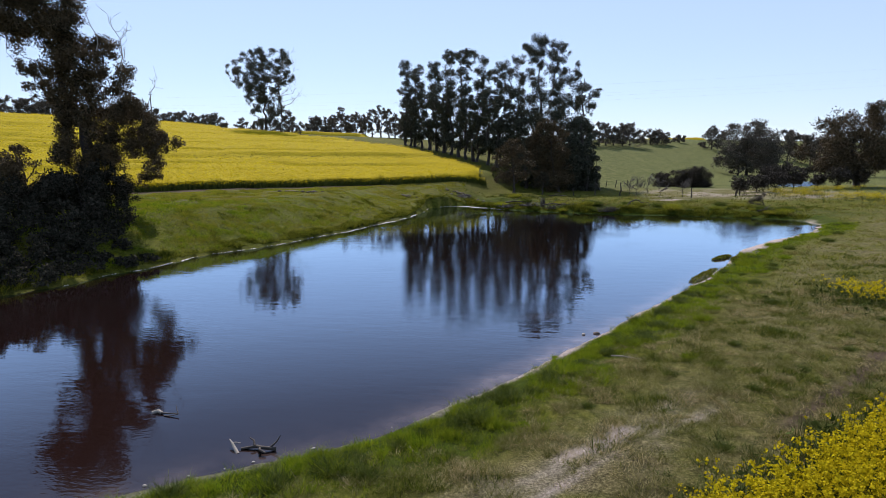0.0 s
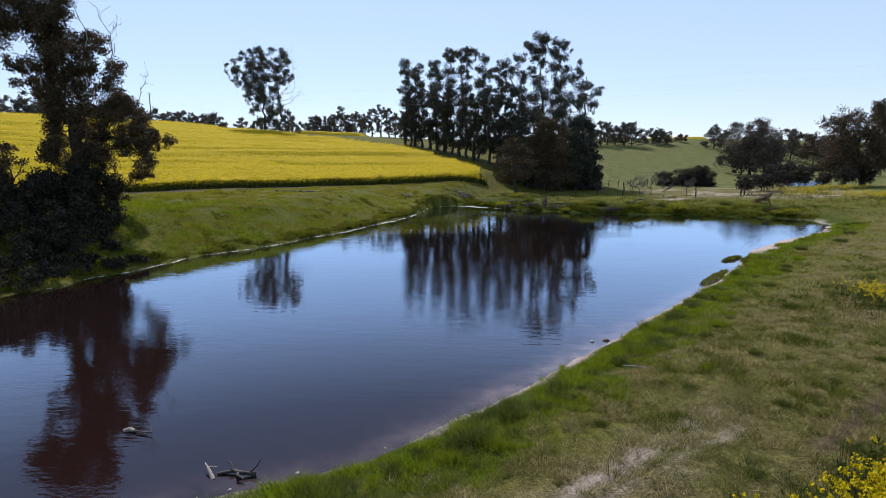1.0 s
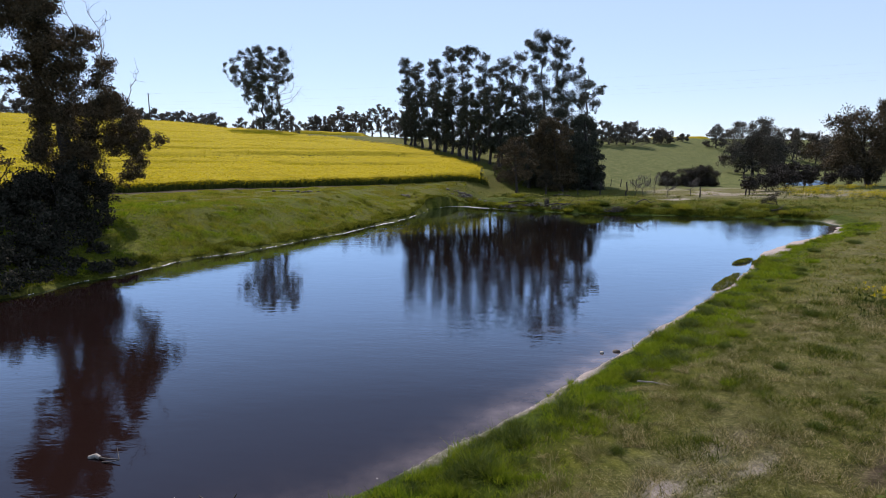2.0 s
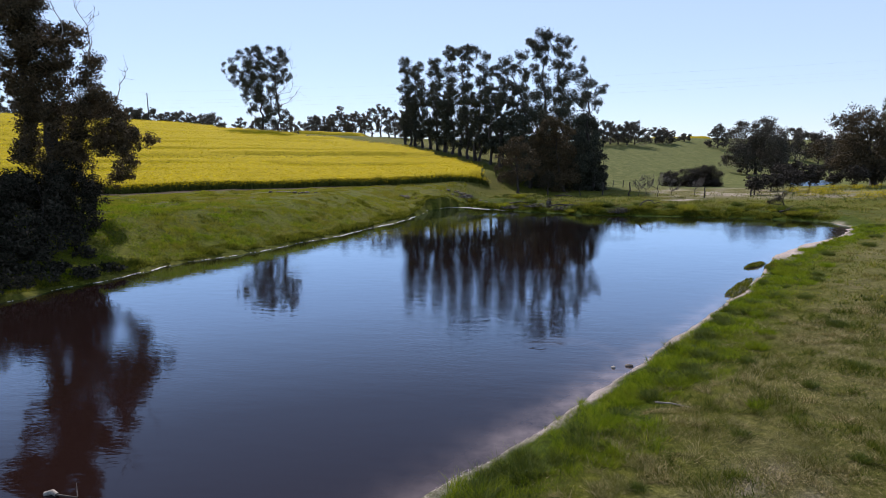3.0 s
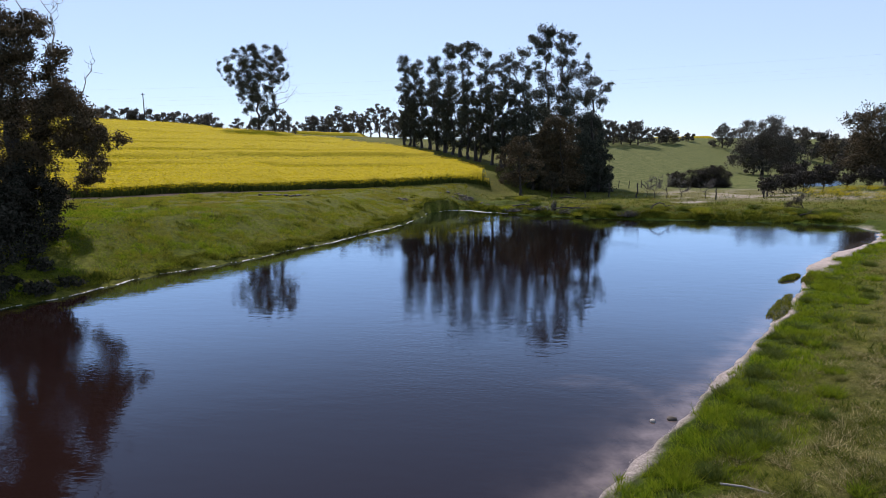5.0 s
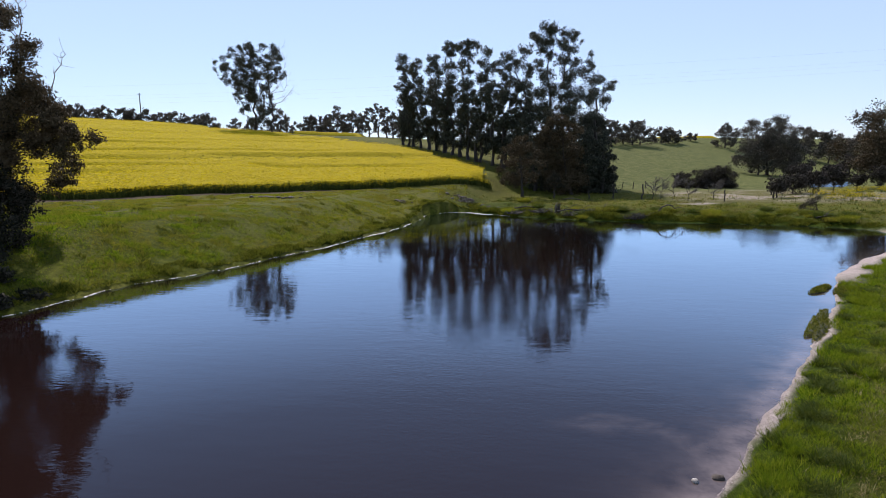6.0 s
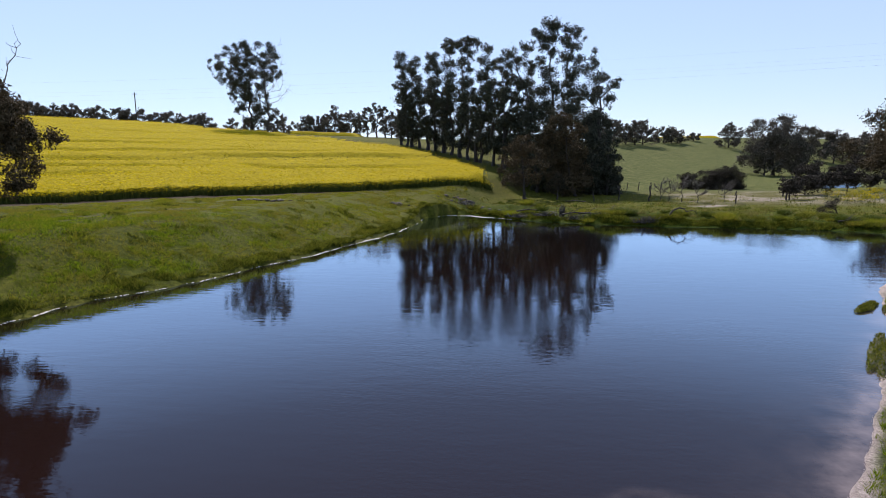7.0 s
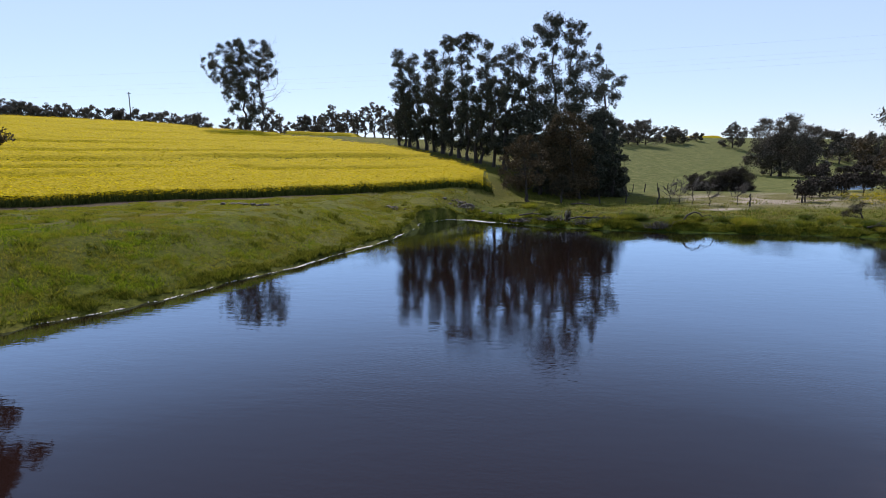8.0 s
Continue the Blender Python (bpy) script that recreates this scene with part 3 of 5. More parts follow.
OLD_HEART = [(-1.0, 6.4, 0.9), (0.5, 6.8, 0.9), (-0.6, 4.6, 0.8), (0.9, 5.2, 0.8), (1.2, 3.4, 0.9), (-1.2, 3.0, 0.9), (2.0, 6.2, 0.8), (0.0, 2.4, 0.9), (0.3, 3.8, 0.7), (-0.2, 5.6, 0.7), (1.5, 4.6, 0.9), (0.6, 7.4, 0.9), (-0.8, 7.6, 0.8), (2.6, 4.9, 0.8), (-1.8, 5.6, 0.7), (1.0, 6.0, 0.8)]
gum_tree((-30.3, 42.3), planned(10, 1.6, OLD_TOP, OLD_MIDDLE, OLD_SIDE, OLD_ARM, OLD_SKIRT, OLD_HEART), 11, LEAF_WARM, 0.48, (0.19, 0.07), 2.8,
         "large old gum with bronze-tinged dense crown on the bank", fork=0.3, bare=[(0.6, 0.2, 15.8), (2.6, 0.4, 14.6), (4.2, 0.2, 13.9), (4.2, -0.4, 11.9), (6.2, 0.1, 9.9)], sides=5)
# its neighbours on the bank
SMALL = [(-1.0, 5.0, 0.6),(0.1, 5.1, 0.5),(-0.8, 4.2, 0.8),(0.4, 3.7, 0.8),(1.6, 3.9, 0.4),(-1.5, 3.3, 0.9),(-0.3, 2.8, 0.8),(1.2, 2.9, 0.7),(2.3, 2.6, 0.6),(-1.4, 1.6, 0.8),(-0.0, 1.4, 0.8),(1.4, 1.8, 0.7)]
gum_tree((-33.6, 40.2), planned(12, 1.2, SMALL), 12, LEAF_WARM, 0.16, (0.20, 0.075), 2.6, "smaller bushy gum beside the old one", fork=0.2)


def thicket(seed, shrubs):
    """Low dense shrubs: (x, y, width, height)."""
    for i, (x, y, W, H) in enumerate(shrubs):
        rng = np.random.default_rng(seed + i)
        lobes = [(W * 0.34 * np.cos(a), W * 0.34 * np.sin(a), H * h, W * 0.26, W * 0.26, H * 0.22) for a, h in zip(rng.uniform(0, 6.28, 10), (0.2, 0.28, 0.36, 0.44, 0.5, 0.56, 0.62, 0.68, 0.74, 0.8))]
        gum_tree((x, y), lobes, seed + 100 + i, SHRUB, 0.08, (0.19, 0.085), 1.6, "low dense dark shrub by the water, partly standing in for tree shade", "bank thicket", "shrub", fork=0.12, sides=3, twigs=4)


# Part real bushes, part dark filler added where the bank lies in tree shade.
thicket(20, [(-28.0, 38.4, 3.4, 3.4), (-27.4, 40.6, 3.4, 3.4), (-25.6, 38.0, 2.8, 2.0), (-24.6, 35.4, 2.8, 1.6), (-24.0, 33.4, 2.4, 1.3), (-26.4, 36.0, 3.2, 2.6), (-23.5, 31.6, 2.0, 1.2), (-30.6, 38.6, 3.6, 3.4),
             (-23.0, 33.2, 1.2, 0.7), (-23.2, 35.2, 1.4, 0.8), (-23.9, 26.5, 2.2, 1.2), (-23.0, 28.2, 2.0, 1.0), (-22.7, 29.9, 1.9, 1.1), (-22.3, 31.6, 1.8, 0.9), (-21.4, 33.2, 1.6, 0.8)])
thicket(40, [(-21.0, 34.8, 1.2, 0.6), (-29.2, 33.6, 3.2, 3.0), (-27.2, 31.6, 3.0, 2.6), (-24.8, 32.2, 2.2, 2.4), (-31.5, 31.0, 3.0, 2.8), (-25.6, 29.6, 2.4, 2.0), (-28.6, 28.6, 2.8, 2.4), (-26.6, 26.6, 2.2, 1.8),
             (-32.5, 35.0, 3.0, 3.4), (-24.2, 29.0, 1.8, 1.7), (-25.2, 27.2, 2.0, 1.6), (-30.0, 26.6, 3.0, 2.6), (-29.6, 30.6, 2.8, 3.0), (-24.2, 27.8, 1.5, 1.1), (-24.9, 25.6, 1.6, 1.3)])
thicket(80, [(-27.2, 39.9, 3.0, 3.6), (-28.6, 39.8, 3.4, 4.4), (-29.4, 36.2, 3.4, 3.4), (-31.8, 37.4, 3.4, 3.2), (-25.6, 34.0, 2.6, 2.2), (-24.4, 31.0, 2.4, 1.8)])

# the row of gums along the crop's end
ROW = [
    ((-22.4, 150), [(0.4, 20.7, 1.5),(-0.8, 19.0, 1.2),(1.3, 18.7, 1.3),(-2.0, 14.4, 0.6),(-0.5, 14.2, 1.1),(0.1, 16.8, 1.3),(1.5, 14.8, 1.4),(0.6, 11.4, 1.9),(1.1, 7.3, 2.2),(0.8, 3.9, 1.8)]),
    ((-19.3, 146), [(1.1, 19.1, 1.2),(0.5, 17.2, 1.2),(1.6, 15.8, 1.3),(1.0, 13.1, 1.6),(0.4, 10.3, 2.0),(0.9, 6.4, 2.1),(0.6, 3.6, 1.8)]),
    ((-15.0, 141), [(0.5, 20.5, 1.0),(1.9, 20.8, 1.0),(1.3, 19.1, 1.2),(0.2, 17.8, 1.1),(2.3, 17.5, 1.2),(1.5, 15.4, 1.5),(0.7, 12.8, 1.9),(2.0, 11.2, 1.9),(1.2, 7.4, 2.3),(0.9, 4.2, 1.9)])]
ROW_NEAR = [
    ((-11.0, 135), [(1.6, 22.8, 1.2),(0.4, 22.3, 0.9),(2.7, 22.4, 1.1),(1.6, 21.0, 1.1),(0.5, 19.0, 1.3),(2.1, 18.5, 1.2),(1.3, 16.0, 1.6),(2.0, 13.0, 1.9),(0.7, 10.4, 2.0),(2.0, 7.3, 2.2),(1.2, 4.2, 1.9)]),
    ((-7.2, 129), [(1.2, 22.9, 1.1),(-0.1, 22.3, 1.0),(2.7, 22.6, 1.0),(3.9, 21.9, 0.7),(1.2, 21.4, 1.1),(2.4, 20.4, 1.0),(0.7, 19.0, 1.2),(1.9, 17.6, 1.2),(1.2, 15.2, 1.6),(2.4, 12.7, 1.8),(0.9, 9.8, 2.1),(2.2, 6.4, 2.2),(1.2, 3.9, 1.9)])]
ROW_END = [((-3.6, 122), [(1.9, 21.1, 1.0),(2.6, 20.6, 0.6),(1.2, 18.8, 1.0),(2.4, 17.7, 1.1),(3.5, 18.3, 0.8),(0.8, 16.1, 1.3),(2.2, 15.2, 1.3),(4.5, 14.7, 0.8),(1.5, 12.9, 1.7),(3.1, 11.5, 1.7),(1.0, 9.2, 1.9),(2.9, 7.8, 1.9),(1.7, 5.1, 1.8),(3.6, 4.6, 1.5)])]
for i, (place, plan) in enumerate(ROW + ROW_NEAR + ROW_END):
    gum_tree(place, planned(100 + i, 1.8, plan), 120 + i, LEAF, 0.30, (0.37, 0.14), 2.5, "tall slim gum in a row beside the canola", "row of gums", fork=0.3)
for i, (x, y, H, W) in enumerate([(-20.8, 148, 14, 6.5), (-17.2, 143.5, 14.5, 6.5), (-13.0, 138, 15, 7), (-9.2, 132, 15.5, 7), (-5.4, 125.5, 15.5, 7), (-0.6, 117, 15.5, 6.5), (1.4, 114, 14, 6.0), (-11.0, 136, 12, 6), (-3.0, 121, 12.5, 6), (2.0, 116.5, 18.5, 7), (4.4, 114.5, 16.5, 7)]):
    rng = np.random.default_rng(140 + i)
    gum_tree((x, y), random_lobes(rng, H, W, 0.22, 18, 1.2), 150 + i, LEAF, 0.24, (0.40, 0.155), 3.0, "slim dark gum standing between the taller ones", "row of gums", fork=0.5)

# the clump of tall gums above the far bank
CLUMP = [
    ((7.0, 116), [(-4.8, 22.8, 1.4),(-6.2, 21.3, 1.0),(-7.0, 19.9, 0.8),(-1.8, 23.4, 1.4),(-3.1, 21.3, 1.3),(-1.3, 20.4, 1.2),(-3.7, 18.1, 1.3),(-5.4, 16.2, 1.1),(-1.9, 17.4, 1.2),(-3.7, 15.3, 1.6),(-1.2, 14.4, 1.8),(-4.7, 11.8, 1.8),(-1.6, 10.9, 2.1),(-2.9, 7.4, 2.1),(-0.2, 6.5, 2.1)]),
    ((10.2, 120), [(-0.8, 28.1, 1.4),(-2.6, 26.7, 1.3),(0.5, 27.8, 0.9),(-0.4, 26.0, 1.2),(-3.5, 26.6, 0.7),(-1.9, 24.3, 1.4),(-0.3, 23.4, 1.1),(-2.5, 21.7, 1.4),(-4.3, 20.2, 1.2),(-1.1, 19.9, 1.6),(-0.2, 17.2, 1.7),(-2.4, 16.8, 1.7),(-1.9, 13.7, 2.2),(0.4, 12.3, 2.2),(-0.5, 8.7, 2.4),(-2.2, 5.0, 2.4),(0.6, 3.2, 2.4)])]
CLUMP_EAST = [
    ((14.4, 119), [(-2.0, 27.5, 1.2),(-0.5, 27.1, 0.9),(-2.4, 26.1, 1.1),(-1.3, 24.6, 1.2),(0.9, 25.6, 0.4),(0.1, 22.2, 1.1),(-2.1, 22.9, 1.2),(-0.9, 20.2, 1.5),(-2.2, 18.5, 1.5),(0.0, 17.1, 1.8),(-1.2, 15.0, 2.0),(0.6, 12.7, 2.1),(-0.7, 9.6, 2.4),(0.8, 6.0, 2.4),(-0.9, 2.3, 2.4)]),
    ((18.0, 118), [(-1.2, 23.7, 0.6),(-1.4, 21.7, 1.2),(-2.7, 20.9, 1.1),(0.0, 19.2, 1.1),(1.1, 19.7, 0.7),(2.0, 18.2, 1.0),(3.1, 19.0, 0.5),(-0.4, 17.4, 1.3),(-1.7, 16.5, 1.6),(1.0, 16.1, 1.0),(-0.9, 13.4, 1.9),(0.9, 12.5, 1.4),(-1.2, 9.9, 2.1),(1.0, 9.4, 1.5),(-0.2, 5.9, 2.1),(1.8, 6.3, 1.1),(-1.0, 2.3, 2.4)])]
for i, (place, plan) in enumerate(CLUMP + CLUMP_EAST):
    gum_tree(place, planned(200 + i, 2.0, plan), 220 + i, LEAF, 0.40, (0.34, 0.13), 2.5, "tall gum with dark crown in a clump", "clump of tall gums", fork=0.3)
YOUNG = [
    ((20.0, 108), [(-1.1, 6.4, 0.8),(-2.4, 4.8, 1.5),(-0.8, 3.8, 1.2),(-1.7, 2.7, 1.6),(-3.2, 3.2, 1.7),(-2.3, 1.1, 1.5),(-4.0, 1.5, 1.7),(-0.7, 2.7, 0.9)]),
    ((12.0, 103), [(-2.8, 12.3, 1.3),(-1.3, 11.9, 1.5),(-4.0, 11.2, 1.2),(0.3, 10.7, 1.4),(-4.7, 9.6, 1.4),(-2.0, 9.6, 1.8),(0.4, 8.0, 1.8),(-2.7, 6.9, 2.0),(-4.3, 7.3, 1.5),(-0.3, 5.3, 2.1),(-1.8, 3.3, 2.1),(1.3, 3.3, 1.8),(-3.4, 4.1, 1.8)])]
for i, (place, plan) in enumerate(YOUNG):
    gum_tree(place, planned(240 + i, 1.8, plan), 245 + i, LEAF_WARM if i else LEAF, 0.22, (0.30, 0.12), 2.3, "dense dark young gum under the tall clump", "young gums", fork=0.2)
for i, (x, y, H, W) in enumerate([(14.9, 106, 10.5, 7), (6.6, 107, 11, 6), (17.2, 106, 9.0, 5), (9.0, 110, 14, 7.5), (16.4, 111, 13.5, 7.0), (12.8, 112, 17, 8), (4.2, 110, 11, 6), (10.4, 108, 9, 6), (18.8, 112, 12, 5)]):
    rng = np.random.default_rng(250 + i)
    gum_tree((x, y), random_lobes(rng, H, W, 0.12, 18), 260 + i, LEAF, 0.24, (0.36, 0.14), 2.6, "dense dark young gum under the tall clump", "young gums", fork=0.2)
INLET = [(-0.1, 9.0, 0.8),(-1.2, 8.8, 0.8),(-2.2, 7.7, 0.9),(-0.7, 7.5, 1.2),(0.8, 7.9, 1.0),(2.1, 7.0, 0.8),(-3.3, 6.4, 0.8),(-1.8, 5.9, 1.2),(0.5, 5.9, 1.2),(2.4, 5.3, 0.8),(-3.4, 4.6, 0.8),(-2.1, 3.8, 1.1),(-0.2, 3.8, 1.2),(1.6, 3.8, 1.0),(-3.2, 2.7, 0.6),(-1.2, 2.5, 0.7)]
gum_tree((4.2, 97), planned(270, 1.8, INLET), 271, LEAF_WARM, 0.20, (0.25, 0.10), 2.1, "small gum with bronze crown by the inlet", fork=0.25)
gum_tree((8.6, 96), [(-0.6, 0, 2.6, 0.9, 0.9, 0.7), (0.5, 0.3, 2.9, 0.9, 0.9, 0.7), (0.0, -0.4, 3.6, 0.8, 0.8, 0.6), (1.0, 0, 2.0, 0.7, 0.7, 0.5), (-1.1, 0.3, 1.7, 0.6, 0.6, 0.5)], 273, SHRUB, 0.12, (0.20, 0.08), 2.6, "small leaning dark tree under the gums", fork=0.3)

# the lone vase-shaped gum on the hill
LONE_TOP = [(-11.4, 20.8, 0.7),(-9.7, 21.9, 1.0),(-7.5, 22.4, 1.0),(-5.3, 23.7, 1.1),(-2.5, 25.3, 1.2),(-3.7, 24.1, 1.4),(-0.2, 24.8, 1.4),(2.2, 25.2, 1.2),(0.5, 23.0, 1.7),(5.4, 24.4, 1.1),(4.2, 22.4, 1.4),(7.3, 21.8, 1.2),(7.6, 17.7, 1.0),(-10.5, 18.4, 0.9),(-8.3, 19.4, 1.4),(-6.2, 18.8, 1.6),(-3.9, 20.7, 1.7),(-1.8, 21.1, 1.8),(2.5, 20.5, 1.8),(5.6, 19.9, 1.4),(-7.5, 15.8, 1.3),(-5.3, 16.3, 1.6),(-2.5, 17.7, 1.8),(0.7, 17.6, 1.9),(3.8, 17.0, 1.7),(6.5, 17.0, 1.0),(-5.5, 13.3, 1.1),(-3.3, 14.2, 1.6),(-0.6, 14.2, 1.7),(2.6, 14.1, 1.6)]
LONE_LOW = [(-4.1, 11.2, 1.0),(-1.9, 11.2, 1.5),(0.8, 11.1, 1.5),(3.4, 11.1, 1.2),(-2.1, 8.2, 1.2),(0.0, 8.1, 1.2),(2.2, 8.1, 1.2),(4.3, 8.0, 1.3),(-1.3, 4.6, 1.1),(3.6, 6.0, 1.1),(0.9, 5.1, 1.1),(3.5, 4.0, 1.0),(-3.3, 7.2, 0.8)]
gum_tree((-68.5, 172), planned(300, 3.5, LONE_TOP, LONE_LOW) + planned(301, 3.5, [(dx + 0.7, dz - 0.9, 0.9 * r) for dx, dz, r in LONE_TOP[8:] + LONE_LOW]), 300, LEAF, 0.45, (0.36, 0.14), 2.2, "lone spreading gum with vase-shaped crown in the canola", fork=0.10)


def dead_tree(place, H, seed, label, W=6.0, trunk=0.25, count=9, name="dead_tree", wood=DEADWOOD):
    rng = np.random.default_rng(seed)
    x, y = place
    tree = thing(name, (x, y, float(height(x, y)) - 0.1), label, "tree")
    line = bent(rng, (0, 0, 0), (0.02 * H, 0, H), trunk, 0.03, 12, 0.015)
    v, f = tubes([line], 7)
    link_mesh("trunk", v, f, BARK, tree, smooth=True)
    for i in range(count):
        k = rng.integers(4, 11)
        a = rng.uniform(-1.1, 1.1) + (0 if rng.random() < 0.75 else np.pi)
        reach = W * rng.uniform(0.5, 1) * (1 - 0.4 * k / 11)
        end = line[k, :3] + (reach * np.cos(a), reach * np.sin(a), reach * rng.uniform(0.4, 1.1))
        limb = bent(rng, line[k, :3], end, line[k, 3] * 0.5, 0.02, 6)
        parts = [limb]
        for _ in range(6):
            q = rng.integers(2, 6)
            parts.append(bent(rng, limb[q, :3], limb[q, :3] + rng.normal(0, 0.25 * reach, 3) + (0.1 * reach, 0, 0.15 * reach), 0.035, 0.012, 4))
        v, f = tubes(parts, 5)
        link_mesh("limb", v, f, wood, tree, smooth=True)
    return tree


dead_tree((-62.2, 168), 22, 310, "bare dead gum with pale thin branches on the hill", 8, 0.32, 11)

# mid-distance and far trees
FAR_CREEK = [  # behind the crop's end
    (-62.6, 215, 8.3, 7), (-55.7, 210, 10.3, 8), (-48.7, 205, 9.8, 7), (-41.8, 200, 12.1, 5), (-34.0, 190, 10.8, 7), (-38, 196, 11, 6), (-45, 203, 9.5, 7), (-52, 208, 9.6, 7), (-59, 213, 8.6, 7), (-27.5, 181, 10, 6), (-66.5, 216, 7.8, 7), (-31.2, 185, 9.2, 6), (-62.4, 175, 7.3, 6), (-25.5, 172, 10.5, 7)]
FAR_CREST = [  # crest of the right paddock
    (33, 204, 9, 8), (37.1, 206.4, 8.5, 8), (43.8, 215.2, 8.5, 8), (47.5, 218, 8, 7), (51, 221.8, 9, 10), (63.4, 240, 5.8, 7), (67, 243, 6, 7), (70.1, 245.4, 5.8, 8), (80.4, 258.9, 3.4, 5), (29.5, 200, 10, 8), (40.5, 212, 8, 7)]
FAR_VALLEY = [  # valley to the right
    (90.8, 250, 12.0, 12.0), (71.5, 175, 9, 8), (84, 182, 11, 10), (121.2, 250, 14.5, 15), (112, 256, 11, 12), (129.8, 249, 12.4, 14), (138, 258, 12, 13), (144, 255, 12.8, 15), (156, 253, 13, 16), (168, 250, 13, 16), (180, 252, 13, 16), (104, 246, 9, 11)]
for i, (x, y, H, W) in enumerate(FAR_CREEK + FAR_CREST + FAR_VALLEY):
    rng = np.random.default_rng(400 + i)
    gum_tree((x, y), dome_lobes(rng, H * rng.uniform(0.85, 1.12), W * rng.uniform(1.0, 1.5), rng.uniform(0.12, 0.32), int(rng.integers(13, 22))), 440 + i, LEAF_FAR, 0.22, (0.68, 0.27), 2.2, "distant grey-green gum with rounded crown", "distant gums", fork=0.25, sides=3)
VALLEY_GUM = [(2.0, 16.2, 1.3),(4.0, 15.9, 1.5),(-2.7, 15.2, 1.3),(-5.3, 14.5, 1.3),(-0.6, 14.8, 1.5),(1.5, 13.8, 2.3),(4.8, 13.7, 2.3),(-1.8, 12.4, 2.3),(-4.5, 12.5, 2.1),(7.6, 12.7, 1.6),(3.0, 11.0, 2.8),(-0.3, 10.0, 2.8),(6.4, 10.3, 2.3),(-3.6, 9.3, 2.4),(9.0, 11.6, 1.5),(-7.0, 9.0, 1.9),(-8.8, 6.2, 1.6),(-5.4, 6.2, 2.1),(-1.4, 6.5, 2.6),(2.7, 6.9, 2.8),(6.3, 7.2, 2.5),(-8.0, 4.8, 1.3),(-3.9, 4.1, 1.8),(1.5, 4.1, 2.1),(4.9, 4.8, 2.0)]
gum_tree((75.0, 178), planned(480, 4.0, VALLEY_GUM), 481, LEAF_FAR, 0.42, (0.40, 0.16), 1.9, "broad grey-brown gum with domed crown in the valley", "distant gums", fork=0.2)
BROAD_GUM = [(1.2, 15.9, 1.7),(-0.5, 15.3, 1.6),(2.9, 15.7, 1.6),(-1.2, 14.0, 1.7),(1.8, 14.2, 2.1),(3.8, 13.9, 2.0),(-5.1, 13.8, 1.7),(-6.7, 12.9, 1.5),(-3.3, 13.5, 1.9),(-4.4, 11.8, 2.3),(-1.8, 11.7, 2.5),(0.8, 11.7, 2.7),(3.4, 11.2, 2.7),(-7.3, 10.0, 1.7),(-5.1, 9.5, 2.3),(-2.4, 9.0, 2.6),(0.2, 9.0, 2.7),(3.3, 8.5, 2.7),(5.4, 13.0, 2.7),(6.2, 9.9, 2.7),(-8.4, 7.7, 1.7),(-6.2, 7.2, 2.3),(-3.5, 6.5, 2.5),(-0.4, 6.5, 2.3),(2.7, 6.3, 2.1),(4.9, 5.3, 2.0),(-8.9, 5.4, 1.0),(-6.9, 4.9, 1.7),(-4.2, 4.5, 1.9),(-1.5, 4.5, 1.7)]
gum_tree((71.0, 119), planned(470, 4.0, BROAD_GUM), 471, LEAF_WARM, 0.55, (0.40, 0.155), 1.6, "broad spreading gum standing in wild canola", fork=0.22)
SKYLINE = [(-240, 240, 9, 12), (-226, 242, 8.6, 12), (-214, 240, 9.4, 12), (-204, 240, 10, 12), (-195, 238, 8.4, 12), (-187.4, 235, 8.2, 12), (-180, 236, 7.8, 10), (-172.6, 235, 8.8, 11), (-164.2, 240, 8.0, 10),
           (-159, 245, 7.8, 10), (-153, 243, 7.4, 10), (-147.8, 245, 8, 10), (-141, 246, 6.6, 9), (-135.4, 245, 7, 9), (-127, 246, 6.2, 9), (-118.8, 240, 7.2, 10), (-111, 250, 5.2, 8), (-104, 250, 5, 8)]
SKYLINE_LOW = [(-96, 250, 5, 8), (-81, 230, 6.7, 8), (-85, 260, 5.6, 8), (-78, 258, 5, 8), (-220, 240, 7.5, 11), (-209, 243, 7.5, 11), (-199, 242, 7.2, 11), (-191, 241, 7, 11), (-176, 240, 6.6, 10), (-168, 241, 6.6, 10), (-156, 246, 6, 9), (-144, 248, 5.6, 9), (-131, 248, 5.2, 9), (-122.5, 246, 5.6, 9)]
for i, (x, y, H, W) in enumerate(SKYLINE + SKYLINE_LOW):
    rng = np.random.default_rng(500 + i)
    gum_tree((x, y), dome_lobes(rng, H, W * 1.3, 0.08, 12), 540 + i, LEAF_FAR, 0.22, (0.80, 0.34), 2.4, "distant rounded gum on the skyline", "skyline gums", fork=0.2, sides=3)

